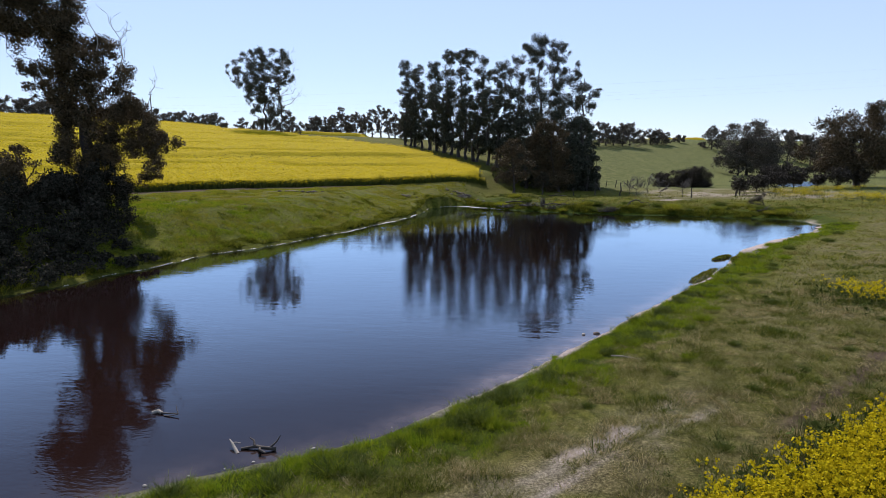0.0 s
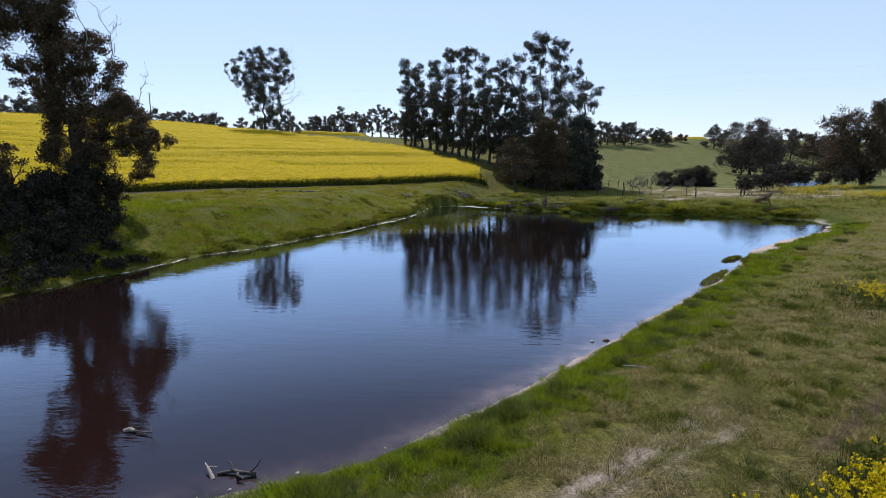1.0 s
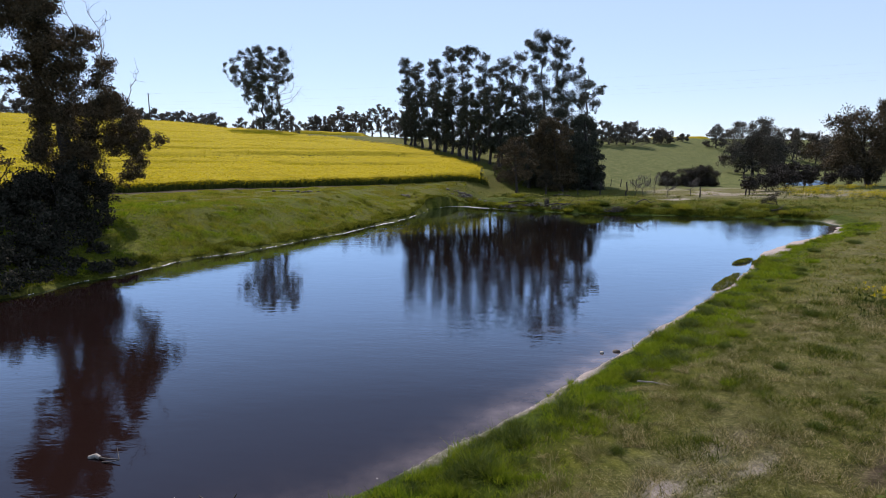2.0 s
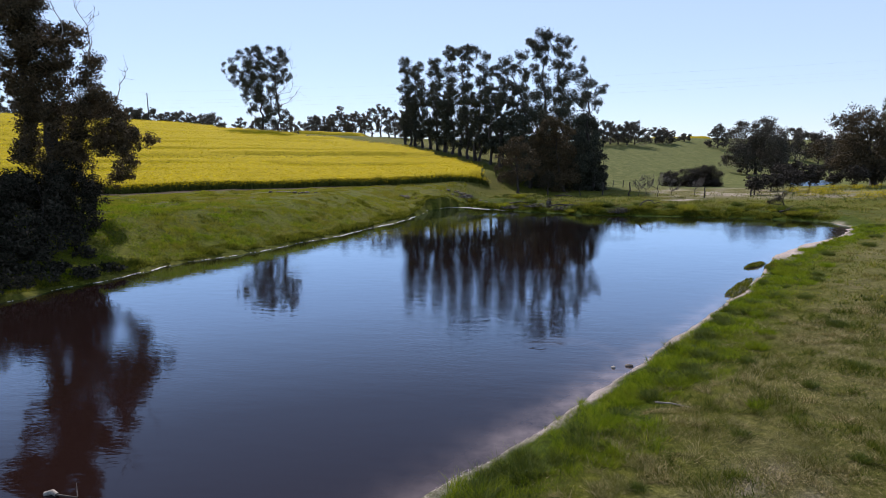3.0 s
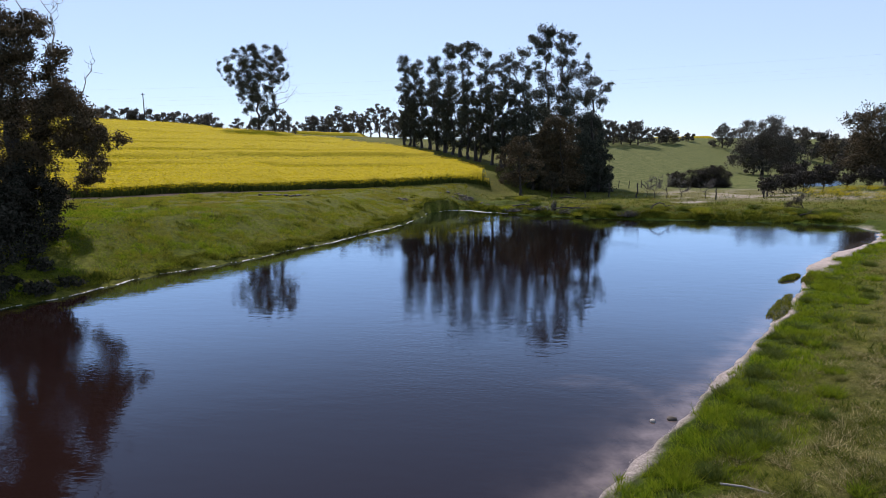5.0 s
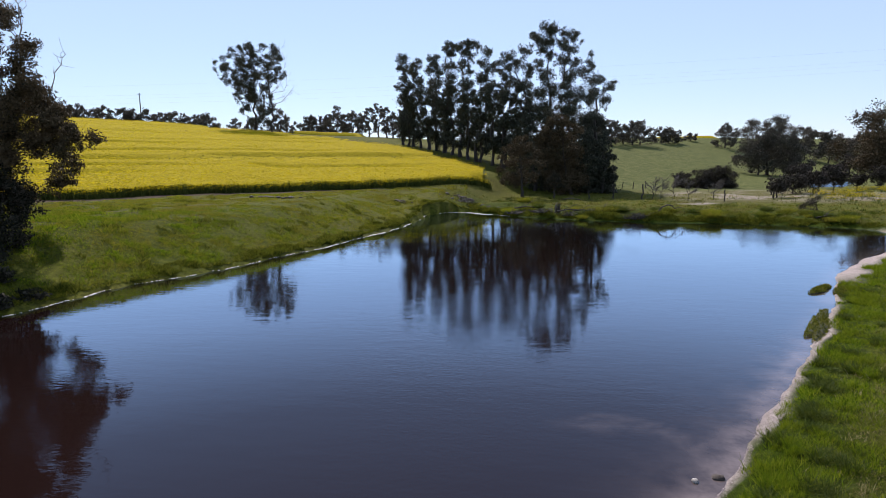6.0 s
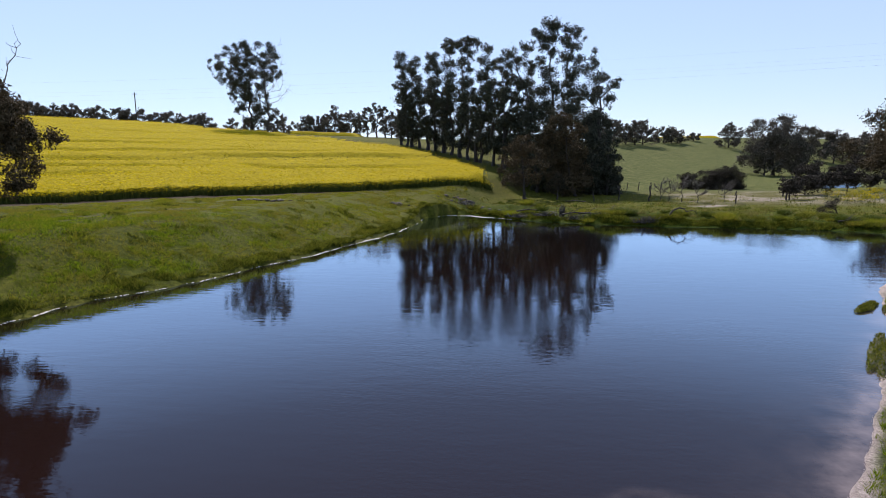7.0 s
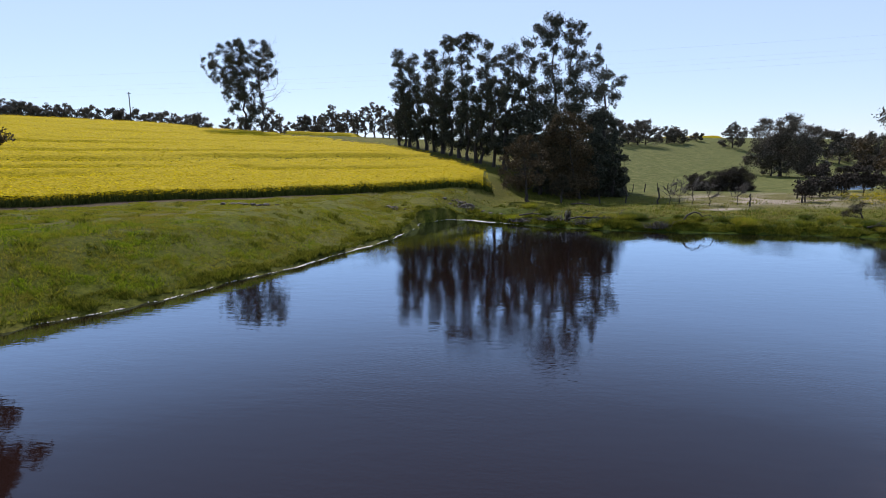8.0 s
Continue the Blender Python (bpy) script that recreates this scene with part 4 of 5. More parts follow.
# dark rounded shrubs in the valley
for i, (x, y, H, W) in enumerate([(36.0, 125, 3.9, 4.4), (39.9, 126, 4.6, 5.0), (42.6, 127, 5.2, 5.4), (44.7, 126.4, 4.9, 4.6), (39.5, 95.4, 3.4, 3.6), (45.5, 103.3, 3.3, 4.4), (49.0, 104.3, 3.8, 5.0), (52.3, 105, 4.8, 4.8), (61.4, 114.5, 3.2, 3.4),
                                  (63.6, 112.3, 4.6, 4.8), (65.0, 141, 4.6, 6.2), (56.0, 116, 3.4, 4.4), (70.0, 117, 4.4, 5.0), (97.7, 176, 7.0, 11), (106, 174, 7.5, 11), (80.9, 176.5, 3.9, 5.5), (86, 180, 3.6, 5), (100.2, 194, 3.0, 5), (110, 205, 3.0, 6)]):
    rng = np.random.default_rng(600 + i)
    gum_tree((x, y), [(W * 0.24 * np.cos(a), W * 0.24 * np.sin(a), H * h, W * (0.27 if i > 3 else 0.33), W * (0.27 if i > 3 else 0.33), H * 0.24) for a, h in zip(np.arange(8) * 2.4 + rng.uniform(0, 0.8, 8), (0.42, 0.46, 0.50, 0.56, 0.60, 0.64, 0.70, 0.76) if i > 3 else (0.14, 0.18, 0.22, 0.28, 0.40, 0.52, 0.62, 0.70))],
             640 + i, SALTBUSH, 0.10, (0.22, 0.095) if i < 4 else (0.34, 0.15), 2.0, "dark rounded grey-brown saltland shrub in the valley", "valley shrubs", "shrub", fork=0.3, sides=3)


# ---- canola ----
def crop_height(x, y):
    """How tall the crop stands, with thin streaks and lodged spots."""
    along, across = 0.88 * x + 0.47 * y, -0.47 * x + 0.88 * y
    thin = step(smooth_noise(along * 0.09, across, 3.2, 21), -0.1, 0.55) * 0.62 + step(smooth_noise(along * 0.3, across, 5, 22), 0.5, 0.95) * 0.4
    for hx, hy in ((-36.0, 96.4), (-33.0, 95.6), (-3.4, 110), (-5.4, 113), (-48, 118)):
        thin = thin + 0.9 * np.exp(-(((x - hx) / 1.3) ** 2 + ((y - hy) / 0.9) ** 2))
    return 1.15 * (1 - np.minimum(thin, 0.9)) + 0.06 * smooth_noise(x, y, 1.1, 23)


def make_crop():
    field = thing("canola_field", (0, 0, 0), "flowering yellow canola crop with dark green stalks", "crop", kind="stuff")
    rng = np.random.default_rng(7)
    gx = np.concatenate([np.arange(-215, -90, 2.0), np.arange(-90, 1.5, 0.8)])
    gy = np.concatenate([np.arange(18, 60, 2.0), np.arange(60, 130, 0.8), np.arange(130, 214, 1.6)])
    x, y = [a.ravel() for a in np.meshgrid(gx, gy, indexing="ij")]
    d = inside_field(x, y)
    f = grid_faces(len(gx), len(gy))
    f = f[(d[f] > 0.35).all(axis=1)]
    used = np.unique(f)
    place = np.full(len(x), -1)
    place[used] = np.arange(len(used))
    z = height(x, y) + crop_height(x, y) - 0.28
    link_mesh("undergrowth", np.column_stack([x, y, z])[used], place[f], crop_material(), field, smooth=True)
    # flower heads over the whole canopy, thicker where it is near
    n = 500000
    px, py = rng.uniform(-200, 1, n), rng.uniform(40, 200, n)
    keep = rng.random(n) < np.clip(75 / np.hypot(px, py), 0, 1) ** 1.7
    px, py = px[keep], py[keep]
    d = inside_field(px, py)
    px, py, d = px[d > 0.05], py[d > 0.05], d[d > 0.05]
    tall = crop_height(px, py)
    pz = height(px, py) + tall * np.where(d < 0.7, rng.uniform(0.50, 1.04, len(px)), rng.uniform(0.80, 1.04, len(px)))
    full = rng.random(len(px)) < step(tall, 0.42, 0.98) * 0.94 + 0.05
    v, f = leaves(rng, np.column_stack([px, py, pz])[full], 0.24, 0.20, 0, 0.35)
    link_mesh("flower_heads", v, f, PETAL, field)
    v, f = leaves(rng, np.column_stack([px, py, pz - 0.1])[~full][::3], 0.28, 0.18, 0, 0.5)
    link_mesh("seed_pods", v, f, STALK, field)
    # stalks along the front edge
    feet = []
    for (ax, ay), (bx, by) in zip(FIELD[:7], FIELD[1:8]):
        m = int(np.hypot(bx - ax, by - ay) * 150)
        s = rng.random(m)
        feet.append(np.column_stack([ax + (bx - ax) * s, ay + (by - ay) * s]) + rng.normal(0, 0.28, (m, 2)))
    feet = np.concatenate(feet)
    feet = np.column_stack([feet, height(feet[:, 0], feet[:, 1])])
    v, f = blades(rng, feet, 0.90 + 0.16 * smooth_noise(feet[:, 0], feet[:, 1], 1.3, 25) + 0.12 * smooth_noise(feet[:, 0], feet[:, 1], 4, 26), 0.08, 0.25)
    link_mesh("stalks", v, f, STALK, field)
    some = feet[rng.random(len(feet)) < 0.55]
    v, f = leaves(rng, some + np.column_stack([rng.normal(0, 0.12, (len(some), 2)), 0.42 + 0.62 * rng.random(len(some)) ** 0.6]), 0.17, 0.13, 0, 0.6)
    link_mesh("edge_flowers", v, f, PETAL, field)


def crop_material():
    m, t, p = material("canola_canopy")
    fine = noise_at(t, 2.8, 5, roughness=0.7)
    t.links.new(ramp(t, fine, (0.28, (0.14, 0.12, 0.008)), (0.44, (0.25, 0.20, 0.007)), (0.62, (0.35, 0.275, 0.008))), p.inputs["Base Color"])
    p.inputs["Roughness"].default_value = 0.9
    p.inputs["Specular IOR Level"].default_value = 0.03
    bumped(t, p, fine, 1.0, 0.25)
    return m


make_crop()


def far_crop(place, rx, ry, label):
    """A strip of canola too far off to tell its plants apart."""
    x0, y0 = place
    u, v = [a.ravel() for a in np.meshgrid(np.linspace(-1, 1, 41), np.linspace(-1, 1, 15), indexing="ij")]
    x, y = x0 + rx * u, y0 + ry * v
    z = height(x, y) + 1.1 * np.minimum(1, 6 * (1 - np.maximum(np.abs(u), np.abs(v)))) - 0.05
    tagged(link_mesh("canola_field", np.column_stack([x, y, z]), grid_faces(41, 15), FAR_CROP, smooth=True), label, "crop", kind="stuff")


FAR_CROP = crop_material()
far_crop((93, 312), 15, 9, "distant strip of yellow canola on the crest")
far_crop((-55, 196), 12, 6, "strip of yellow canola behind the lone gum")


def wild_canola(name, xs, ys, count, tall, inside, seed, bloom, label, heads=16, size=1.0, loose=1.0):
    """Loose canola plants: stems, leaves and heads of small petals."""
    rng = np.random.default_rng(seed)
    patch = thing(name, (0, 0, 0), label, "crop", kind="stuff")
    x, y = rng.uniform(*xs, count), rng.uniform(*ys, count)
    chance = inside(x, y)
    keep = rng.random(count) < chance
    x, y, chance = x[keep], y[keep], chance[keep]
    z = height(x, y)
    feet = np.column_stack([x, y, z])
    stems = np.repeat(feet, 5, axis=0) + rng.normal(0, 0.09, (5 * len(feet), 3)) * (1, 1, 0)
    v, f = blades(rng, stems, tall, 0.020, 0.20)
    link_mesh("stems", v, f, STALK, patch)
    tips = v.reshape(-1, 3, 3)[:, 2]
    green = stems + np.column_stack([rng.normal(0, 0.10, (len(stems), 2)), rng.uniform(0.05, 0.7, len(stems)) * tall])
    v, f = leaves(rng, green, 0.17, 0.065, 0.2)
    link_mesh("leaves", v, f, STALK, patch)
    tips = tips[rng.random(len(tips)) < bloom * step(np.repeat(chance, 5), 0.05, 0.65)]
    v, f = leaves(rng, clumped(rng, tips, heads, (0.040 * size * loose, 0.040 * size * loose, 0.045 * size)), 0.034 * size, 0.030 * size, 0)
    link_mesh("flower_heads", v, f, PETAL, patch)


def corner(x, y):
    """The crop's edge behind the near bank."""
    d = 5.50 + 0.6 * x - 0.8 * y + 0.35 * smooth_noise(x, y, 1.2, 31)
    return step(d, -0.7, 1.1) * 0.95 * (1 - step(np.hypot((x - 8.0) / 6.0, (y - 11.5) / 6.5) + 0.30 * smooth_noise(x, y, 1.6, 32), 0.75, 1.05))


wild_canola("canola_patch", (3, 17), (4.5, 19.5), 17000, 0.60, corner, 61, 0.95, "bright yellow canola growing beside the worn bank", 9, 1.3, 1.15)
wild_canola("canola_patch", (11.5, 28), (19, 33), 4200, 0.6, lambda x, y: np.exp(-(((x - 18.2) / 3.4) ** 2 + ((y - 25.4) / 2.0) ** 2)) * (0.4 + 0.6 * step(smooth_noise(x, y, 1.5, 33), -0.2, 0.4)), 62, 0.8, "straggling yellow canola patch in the grass", 9, 1.5, 1.3)
wild_canola("canola_patch", (33, 100), (70, 108), 4500, 0.7, lambda x, y: step(x - 38 - 0.35 * np.abs(y - 88), 0, 9) * step(smooth_noise(x, y, 5, 35), -0.8, 0.3) * step(shore_distance(x, y), 7, 14), 63, 0.85, "wild yellow canola among grass in the valley", 3, 2.8, 5.0)


# ---- grass ----
FRINGE = island_material("fringe_grass", (0.030, 0.042, 0.005), (0.064, 0.080, 0.008), (0.118, 0.130, 0.012), (0.185, 0.175, 0.024), rough=0.8, shine=0.04, through_light=0.35)


GRASS_TUFT = island_material("tuft_grass", (0.024, 0.040, 0.004), (0.048, 0.070, 0.007), (0.085, 0.105, 0.012), (0.15, 0.15, 0.030), rough=0.75, shine=0.05, through_light=0.4)
GRASS_FAR = island_material("mixed_grass", (0.050, 0.075, 0.006), (0.105, 0.130, 0.010), (0.165, 0.175, 0.020), (0.27, 0.225, 0.085), rough=0.85, shine=0.04, through_light=0.45, patch=(0.5, (0.135, 0.110, 0.045), 0.6))


def raise_grass(name, x, y, tall, wide, mat, seed, label, lean=0.35, tuft=0.8, spread=1.0):
    """Blades at the places given, taller in tufts."""
    rng = np.random.default_rng(seed)
    x, y = x + 0.22 * smooth_noise(x, y, 0.45, seed), y + 0.22 * smooth_noise(x, y, 0.45, seed + 1)
    clump = 0.35 + 0.95 * step(smooth_noise(x, y, tuft, seed + 2), -0.4, 0.75) + 0.3 * smooth_noise(x, y, tuft * 3, seed + 3)
    far = np.hypot(x, y - 6)
    v, f = blades(rng, np.column_stack([x, y, height(x, y) - 0.02]), tall * np.maximum(clump, 0.2), wide * np.clip(far / 16, 0.8, 4.5) * spread, lean)
    return tagged(link_mesh(name, v, f, mat), label, "grass", kind="stuff")


def scattered(seed, xs, ys, count, chance):
    rng = np.random.default_rng(seed)
    x, y = rng.uniform(*xs, count), rng.uniform(*ys, count)
    keep = rng.random(count) < chance(x, y)
    x, y = x[keep], y[keep]
    return x, y


def beside_shore(seed, first, last, count, reach, fade=20, lip=0.12):
    """Places along a stretch of the shore, thickest where it is near the bank's walker."""
    rng = np.random.default_rng(seed)
    a, b = SHORE[first:last], SHORE[first + 1:last + 1]
    size = np.linalg.norm(b - a, axis=1)
    share = size * np.clip(fade / np.linalg.norm((a + b) / 2, axis=1), 0, 1) ** 1.5
    k = rng.choice(len(a), count, p=share / share.sum())
    s = rng.random(count)[:, None]
    p = a[k] + (b - a)[k] * s
    n = np.column_stack([-(b - a)[k][:, 1], (b - a)[k][:, 0]]) / size[k][:, None]
    p = p + n * reach * rng.uniform(-0.2, 1.0, count)[:, None] + rng.normal(0, 0.15, (count, 2))
    sd = shore_distance(p[:, 0], p[:, 1])
    keep = (sd > lip) & (spit(p[:, 0], p[:, 1]) < 0.3) & (rng.random(count) < 1 - step(sd + 0.7 * smooth_noise(p[:, 0], p[:, 1], 2, 5), 0.55 * reach, reach))
    return p[keep, 0], p[keep, 1]


def near_side(x, y):
    return (1 - hill_side(x, y)) * (y < 64) * step(shore_distance(x, y), 0.9, 3.0) * (1 - spit(x, y))


def track_gap(x, y):
    a, b = -0.68 * x + 0.73 * y, 0.73 * x + 0.68 * y
    ruts = 0.9 * np.exp(-((a - 7.45) / 0.17) ** 2) + 0.85 * np.exp(-((a - 6.74) / 0.15) ** 2)
    return 1 - ruts * (0.3 + 0.7 * step(b, 6, 8) * (1 - step(b, 12.5, 16))) - 0.35 * np.exp(-((a - 7.1) / 0.8) ** 2) * step(b, 5.5, 8) * (1 - step(b, 12.5, 16.5)) * (1 - ruts) - 0.8 * np.exp(-((a - 5.15) / 0.3) ** 2) * step(b, 13, 15.5)


raise_grass("shore_grass", *beside_shore(71, 21, 38, 230000, 3.0, lip=0.34), 0.17, 0.016, GRASS_LUSH, 71, "bright green tall grass along the water's edge", 0.6, 0.36)
raise_grass("bank_fringe", *beside_shore(76, 3, 12, 60000, 1.4, 60), 0.26, 0.020, FRINGE, 76, "dark overhanging grass fringe at the foot of the bank", 0.5, 0.9)
# The far fringe's dark blades also stand in for shade under the bank.
raise_grass("bank_fringe", *beside_shore(78, 12, 20, 60000, 1.8, 80), 0.27, 0.022, FRINGE, 78, "dark grass fringe on the far waterline", 0.5, 1.1)
raise_grass("dry_grass", *scattered(72, (-5, 17), (8, 28), 1250000, lambda x, y: near_side(x, y) * (0.35 + 0.65 * step(smooth_noise(x, y, 1.1, 41), -0.5, 0.4)) * track_gap(x, y) * np.clip(14 / np.hypot(x, y - 3), 0, 1) ** 1.5), 0.115, 0.015, GRASS_DRY, 72, "short brown and green pasture grass on the bank", 0.9, 0.34)
raise_grass("green_weeds", *scattered(66, (1, 17), (8.5, 20), 160000, lambda x, y: near_side(x, y) * step(5.5 + 0.6 * x - 0.8 * y + 0.5 * smooth_noise(x, y, 0.9, 63), -1.9, -0.6) * step(smooth_noise(x, y, 0.4, 64), -0.2, 0.6) * track_gap(x, y)), 0.13, 0.030, STALK, 66, "low leafy green weeds along the canola's edge", 0.9, 0.3)
raise_grass("green_tufts", *scattered(70, (-5, 24), (8, 40), 700000, lambda x, y: near_side(x, y) * track_gap(x, y) * step(smooth_noise(x, y, 0.75, 53) + 0.5 * smooth_noise(x, y, 3.1, 54), 0.0, 0.5) * np.clip(14 / np.hypot(x, y - 3), 0, 1) ** 1.5), 0.17, 0.018, GRASS_TUFT, 70, "dark green grass tufts scattered over the bank", 0.7, 0.5)
raise_grass("dry_grass", *scattered(75, (8, 50), (16, 66), 420000, lambda x, y: near_side(x, y) * ((x > 17) | (y > 28)) * (0.3 + 0.7 * step(smooth_noise(x, y, 1.8, 41), -0.5, 0.4)) * np.clip(24 / np.hypot(x, y - 3), 0, 1) ** 1.8), 0.13, 0.022, GRASS_FAR, 75, "short brown and green pasture grass beyond the track", 0.6, 0.9)
raise_grass("bank_grass", *scattered(73, (-46, -4), (24, 98), 700000, lambda x, y: hill_side(x, y) * step(shore_distance(x, y), 0.1, 0.4) * (inside_field(x, y) < -1.0 - 1.8 * step(-x, 14, 26) + 0.5 * smooth_noise(x, y, 2, 45)) * (0.35 + 0.65 * step(smooth_noise(x, y, 1.5, 43), -0.4, 0.5))), 0.12, 0.018, GRASS_BANK, 73, "rough green grass on the sloping far bank", 0.6, 1.1)
raise_grass("lush_grass", *scattered(68, (-36, -12), (28, 62), 260000, lambda x, y: hill_side(x, y) * step(shore_distance(x, y), 0.3, 1.0) * (inside_field(x, y) < -3.2) * (1 - step(y + 4 * smooth_noise(x, y, 5, 61), 46, 60)) * (0.25 + 0.75 * step(smooth_noise(x, y, 1.6, 62), -0.4, 0.5))), 0.15, 0.018, GRASS_LUSH, 68, "lush green grass on the bank below the old gum", 0.6, 0.9)
raise_grass("bank_tufts", *scattered(79, (-46, -4), (24, 98), 420000, lambda x, y: hill_side(x, y) * step(shore_distance(x, y), 0.2, 0.6) * (inside_field(x, y) < -2.2) * step(smooth_noise(x, y, 0.8, 46) + 0.45 * smooth_noise(x, y, 5, 47), 0.60, 0.95)), 0.21, 0.022, FRINGE, 79, "dark grass tufts dotted over the bank", 0.6, 0.9)
raise_grass("rank_grass", *scattered(74, (-10, 60), (64, 112), 300000, lambda x, y: (1 - hill_side(x, y)) * step(shore_distance(x, y), 0.5, 1.3) * np.exp(-np.maximum(shore_distance(x, y), 0) / 13) * (0.1 + 0.9 * step(smooth_noise(x, y, 2.2, 44) + 0.5 * smooth_noise(x, y, 0.9, 57), -0.3, 0.5))), 0.20, 0.022, GRASS_FAR, 74, "rank green grass on the far shore", 0.5, 1.2)
raise_grass("dark_tufts", *scattered(69, (-8, 45), (64, 95), 240000, lambda x, y: (1 - hill_side(x, y)) * step(shore_distance(x, y), 0.2, 0.6) * np.exp(-np.maximum(shore_distance(x, y), 0) / 9) * step(smooth_noise(x, y, 1.1, 58) + 0.4 * smooth_noise(x, y, 4, 59), 0.25, 0.7)), 0.24, 0.022, GRASS_TUFT, 69, "dark green tufts among the far shore grass", 0.5, 0.9)


def tussock(x, y, size, seed, mat=GRASS_LUSH, count=600, wide=0.018):
    rng = np.random.default_rng(seed)
    n = int(count * size)
    a, s = rng.uniform(0, 2 * np.pi, n), np.sqrt(rng.random(n)) * 0.34 * size
    feet = np.column_stack([s * np.cos(a), s * np.sin(a), np.full(n, -0.03)])
    v, f = blades(rng, feet, 0.26 * size, wide, 0.85)
    ob = link_mesh("grass_tussock", v, f, mat)
    ob.matrix_world = pose(x, y, float(height(x, y)))
    return tagged(ob, "dark green grass tussock on the bank", "grass", "grass tussocks")


TUSSOCK = island_material("tussock_grass", (0.020, 0.036, 0.003), (0.040, 0.062, 0.005), (0.070, 0.094, 0.008), (0.105, 0.120, 0.014), rough=0.7, through_light=0.3)
rng = np.random.default_rng(77)
for i, (x, y, s) in enumerate([(8.6, 23.0, 0.9), (5.9, 20.4, 1.0), (7.0, 22.2, 0.7), (7.7, 21.6, 0.6), (4.4, 19.2, 0.8), (3.4, 18.2, 0.6), (9.6, 24.6, 0.7), (10.8, 27.0, 0.8), (2.2, 16.6, 0.8), (1.2, 15.6, 0.7),
                               (-0.2, 14.0, 0.7), (-1.4, 12.9, 0.6), (6.6, 18.4, 0.6), (8.4, 19.6, 0.6), (10.4, 21.0, 0.7), (12.2, 25.2, 0.8), (13.4, 29.6, 0.8), (16.0, 33.6, 0.9), (18.6, 37.6, 1.0), (20.8, 41.5, 1.0),
                               (9.4, 17.4, 0.5), (7.4, 15.9, 0.5), (5.4, 12.7, 0.5), (14.8, 22.4, 0.7), (17.4, 25.0, 0.8), (25.0, 44.6, 1.1), (28.5, 49.5, 1.2), (3.0, 14.9, 0.5), (5.6, 16.8, 0.5), (11.6, 19.0, 0.5)]):
    tussock(x, y, s, 1200 + i, TUSSOCK if i % 6 else GRASS_LUSH)
# small lush tufts crowding the waterline
x, y = beside_shore(81, 21, 37, 900, 2.6, lip=0.5)
for i in range(0, min(len(x), 150)):
    tussock(float(x[i]), float(y[i]), float(rng.uniform(0.35, 0.95)), 1300 + i, TUSSOCK if i % 3 else GRASS_LUSH)


# rank clumps along the far shore
rng = np.random.default_rng(83)
x, y = scattered(84, (-3, 34), (64, 84), 700, lambda x, y: (1 - hill_side(x, y)) * step(shore_distance(x, y), 0.2, 0.7) * (1 - step(shore_distance(x, y), 2.5, 8)))
for i in range(min(len(x), 70)):
    tussock(float(x[i]), float(y[i]), float(rng.uniform(0.9, 2.2)), 1500 + i, (FRINGE, GRASS_BANK, TUSSOCK)[i % 3], 300, 0.05)


# ---- things along the shore and in the valley ----
def at_ground(x, y, up=0.0):
    return (x, y, float(height(x, y)) + up)


def pebble(rng, size, squash=0.55):
    """A rough stone as a bmesh-built mesh: verts and faces."""
    bm = bmesh.new()
    bmesh.ops.create_icosphere(bm, subdivisions=2, radius=1)
    for v in bm.verts:
        v.co *= 1 + 0.28 * noise.noise(v.co * 1.3 + Vector(rng.uniform(-9, 9, 3)))
        v.co = Vector((v.co.x * size, v.co.y * size * 0.75, v.co.z * size * squash))
    verts = np.array([v.co[:] for v in bm.verts])
    faces = np.array([[v.index for v in f.verts] for f in bm.faces])
    bm.free()
    return verts, faces


STONE = grain_material("shore_stone", (0.12, 0.105, 0.095), (0.36, 0.33, 0.30), 9)
EARTH = grain_material("dark_clods", (0.024, 0.017, 0.013), (0.085, 0.062, 0.048), 6)
ROCK = grain_material("dark_rock", (0.022, 0.018, 0.015), (0.090, 0.076, 0.064), 5)
MUD = grain_material("wet_mud", (0.020, 0.020, 0.010), (0.065, 0.060, 0.030), 5, rough=0.9)
STEEL = grain_material("wire", (0.22, 0.22, 0.23), (0.34, 0.34, 0.36), 3, 0.5)


def make_stone(x, y, size, seed, label, up=0.0, mat=None, category="stone", name="stone", group=""):
    rng = np.random.default_rng(seed)
    v, f = pebble(rng, size)
    ob = link_mesh(name, v, f, mat or STONE, smooth=True)
    ob.matrix_world = pose(x, y, max(float(height(x, y)), -0.1) + up + 0.15 * size, 0, 0, rng.uniform(0, 360))
    return tagged(ob, label, category, group)


make_stone(4.0, 21.95, 0.085, 901, "pale flat stone at the water's edge", 0.10)
make_stone(4.5, 22.1, 0.14, 902, "brown earth lump beside the pale stone", 0.02, EARTH, "clod", "clod")
for i, (x, y, s) in enumerate([(-4.0, 12.55, 0.13), (-4.5, 12.25, 0.11), (-3.4, 12.95, 0.12), (-5.0, 11.95, 0.10), (-2.9, 13.3, 0.10), (-2.3, 13.7, 0.11), (-5.6, 11.6, 0.12), (-1.8, 14.1, 0.09), (-6.3, 11.2, 0.11), (-3.7, 12.8, 0.08), (-4.8, 12.2, 0.08)]):
    make_stone(x, y, s * (0.25 + 0.12 * (i % 3)), 910 + i, "small grey stone on the muddy waterline", 0.03, group="waterline stones")


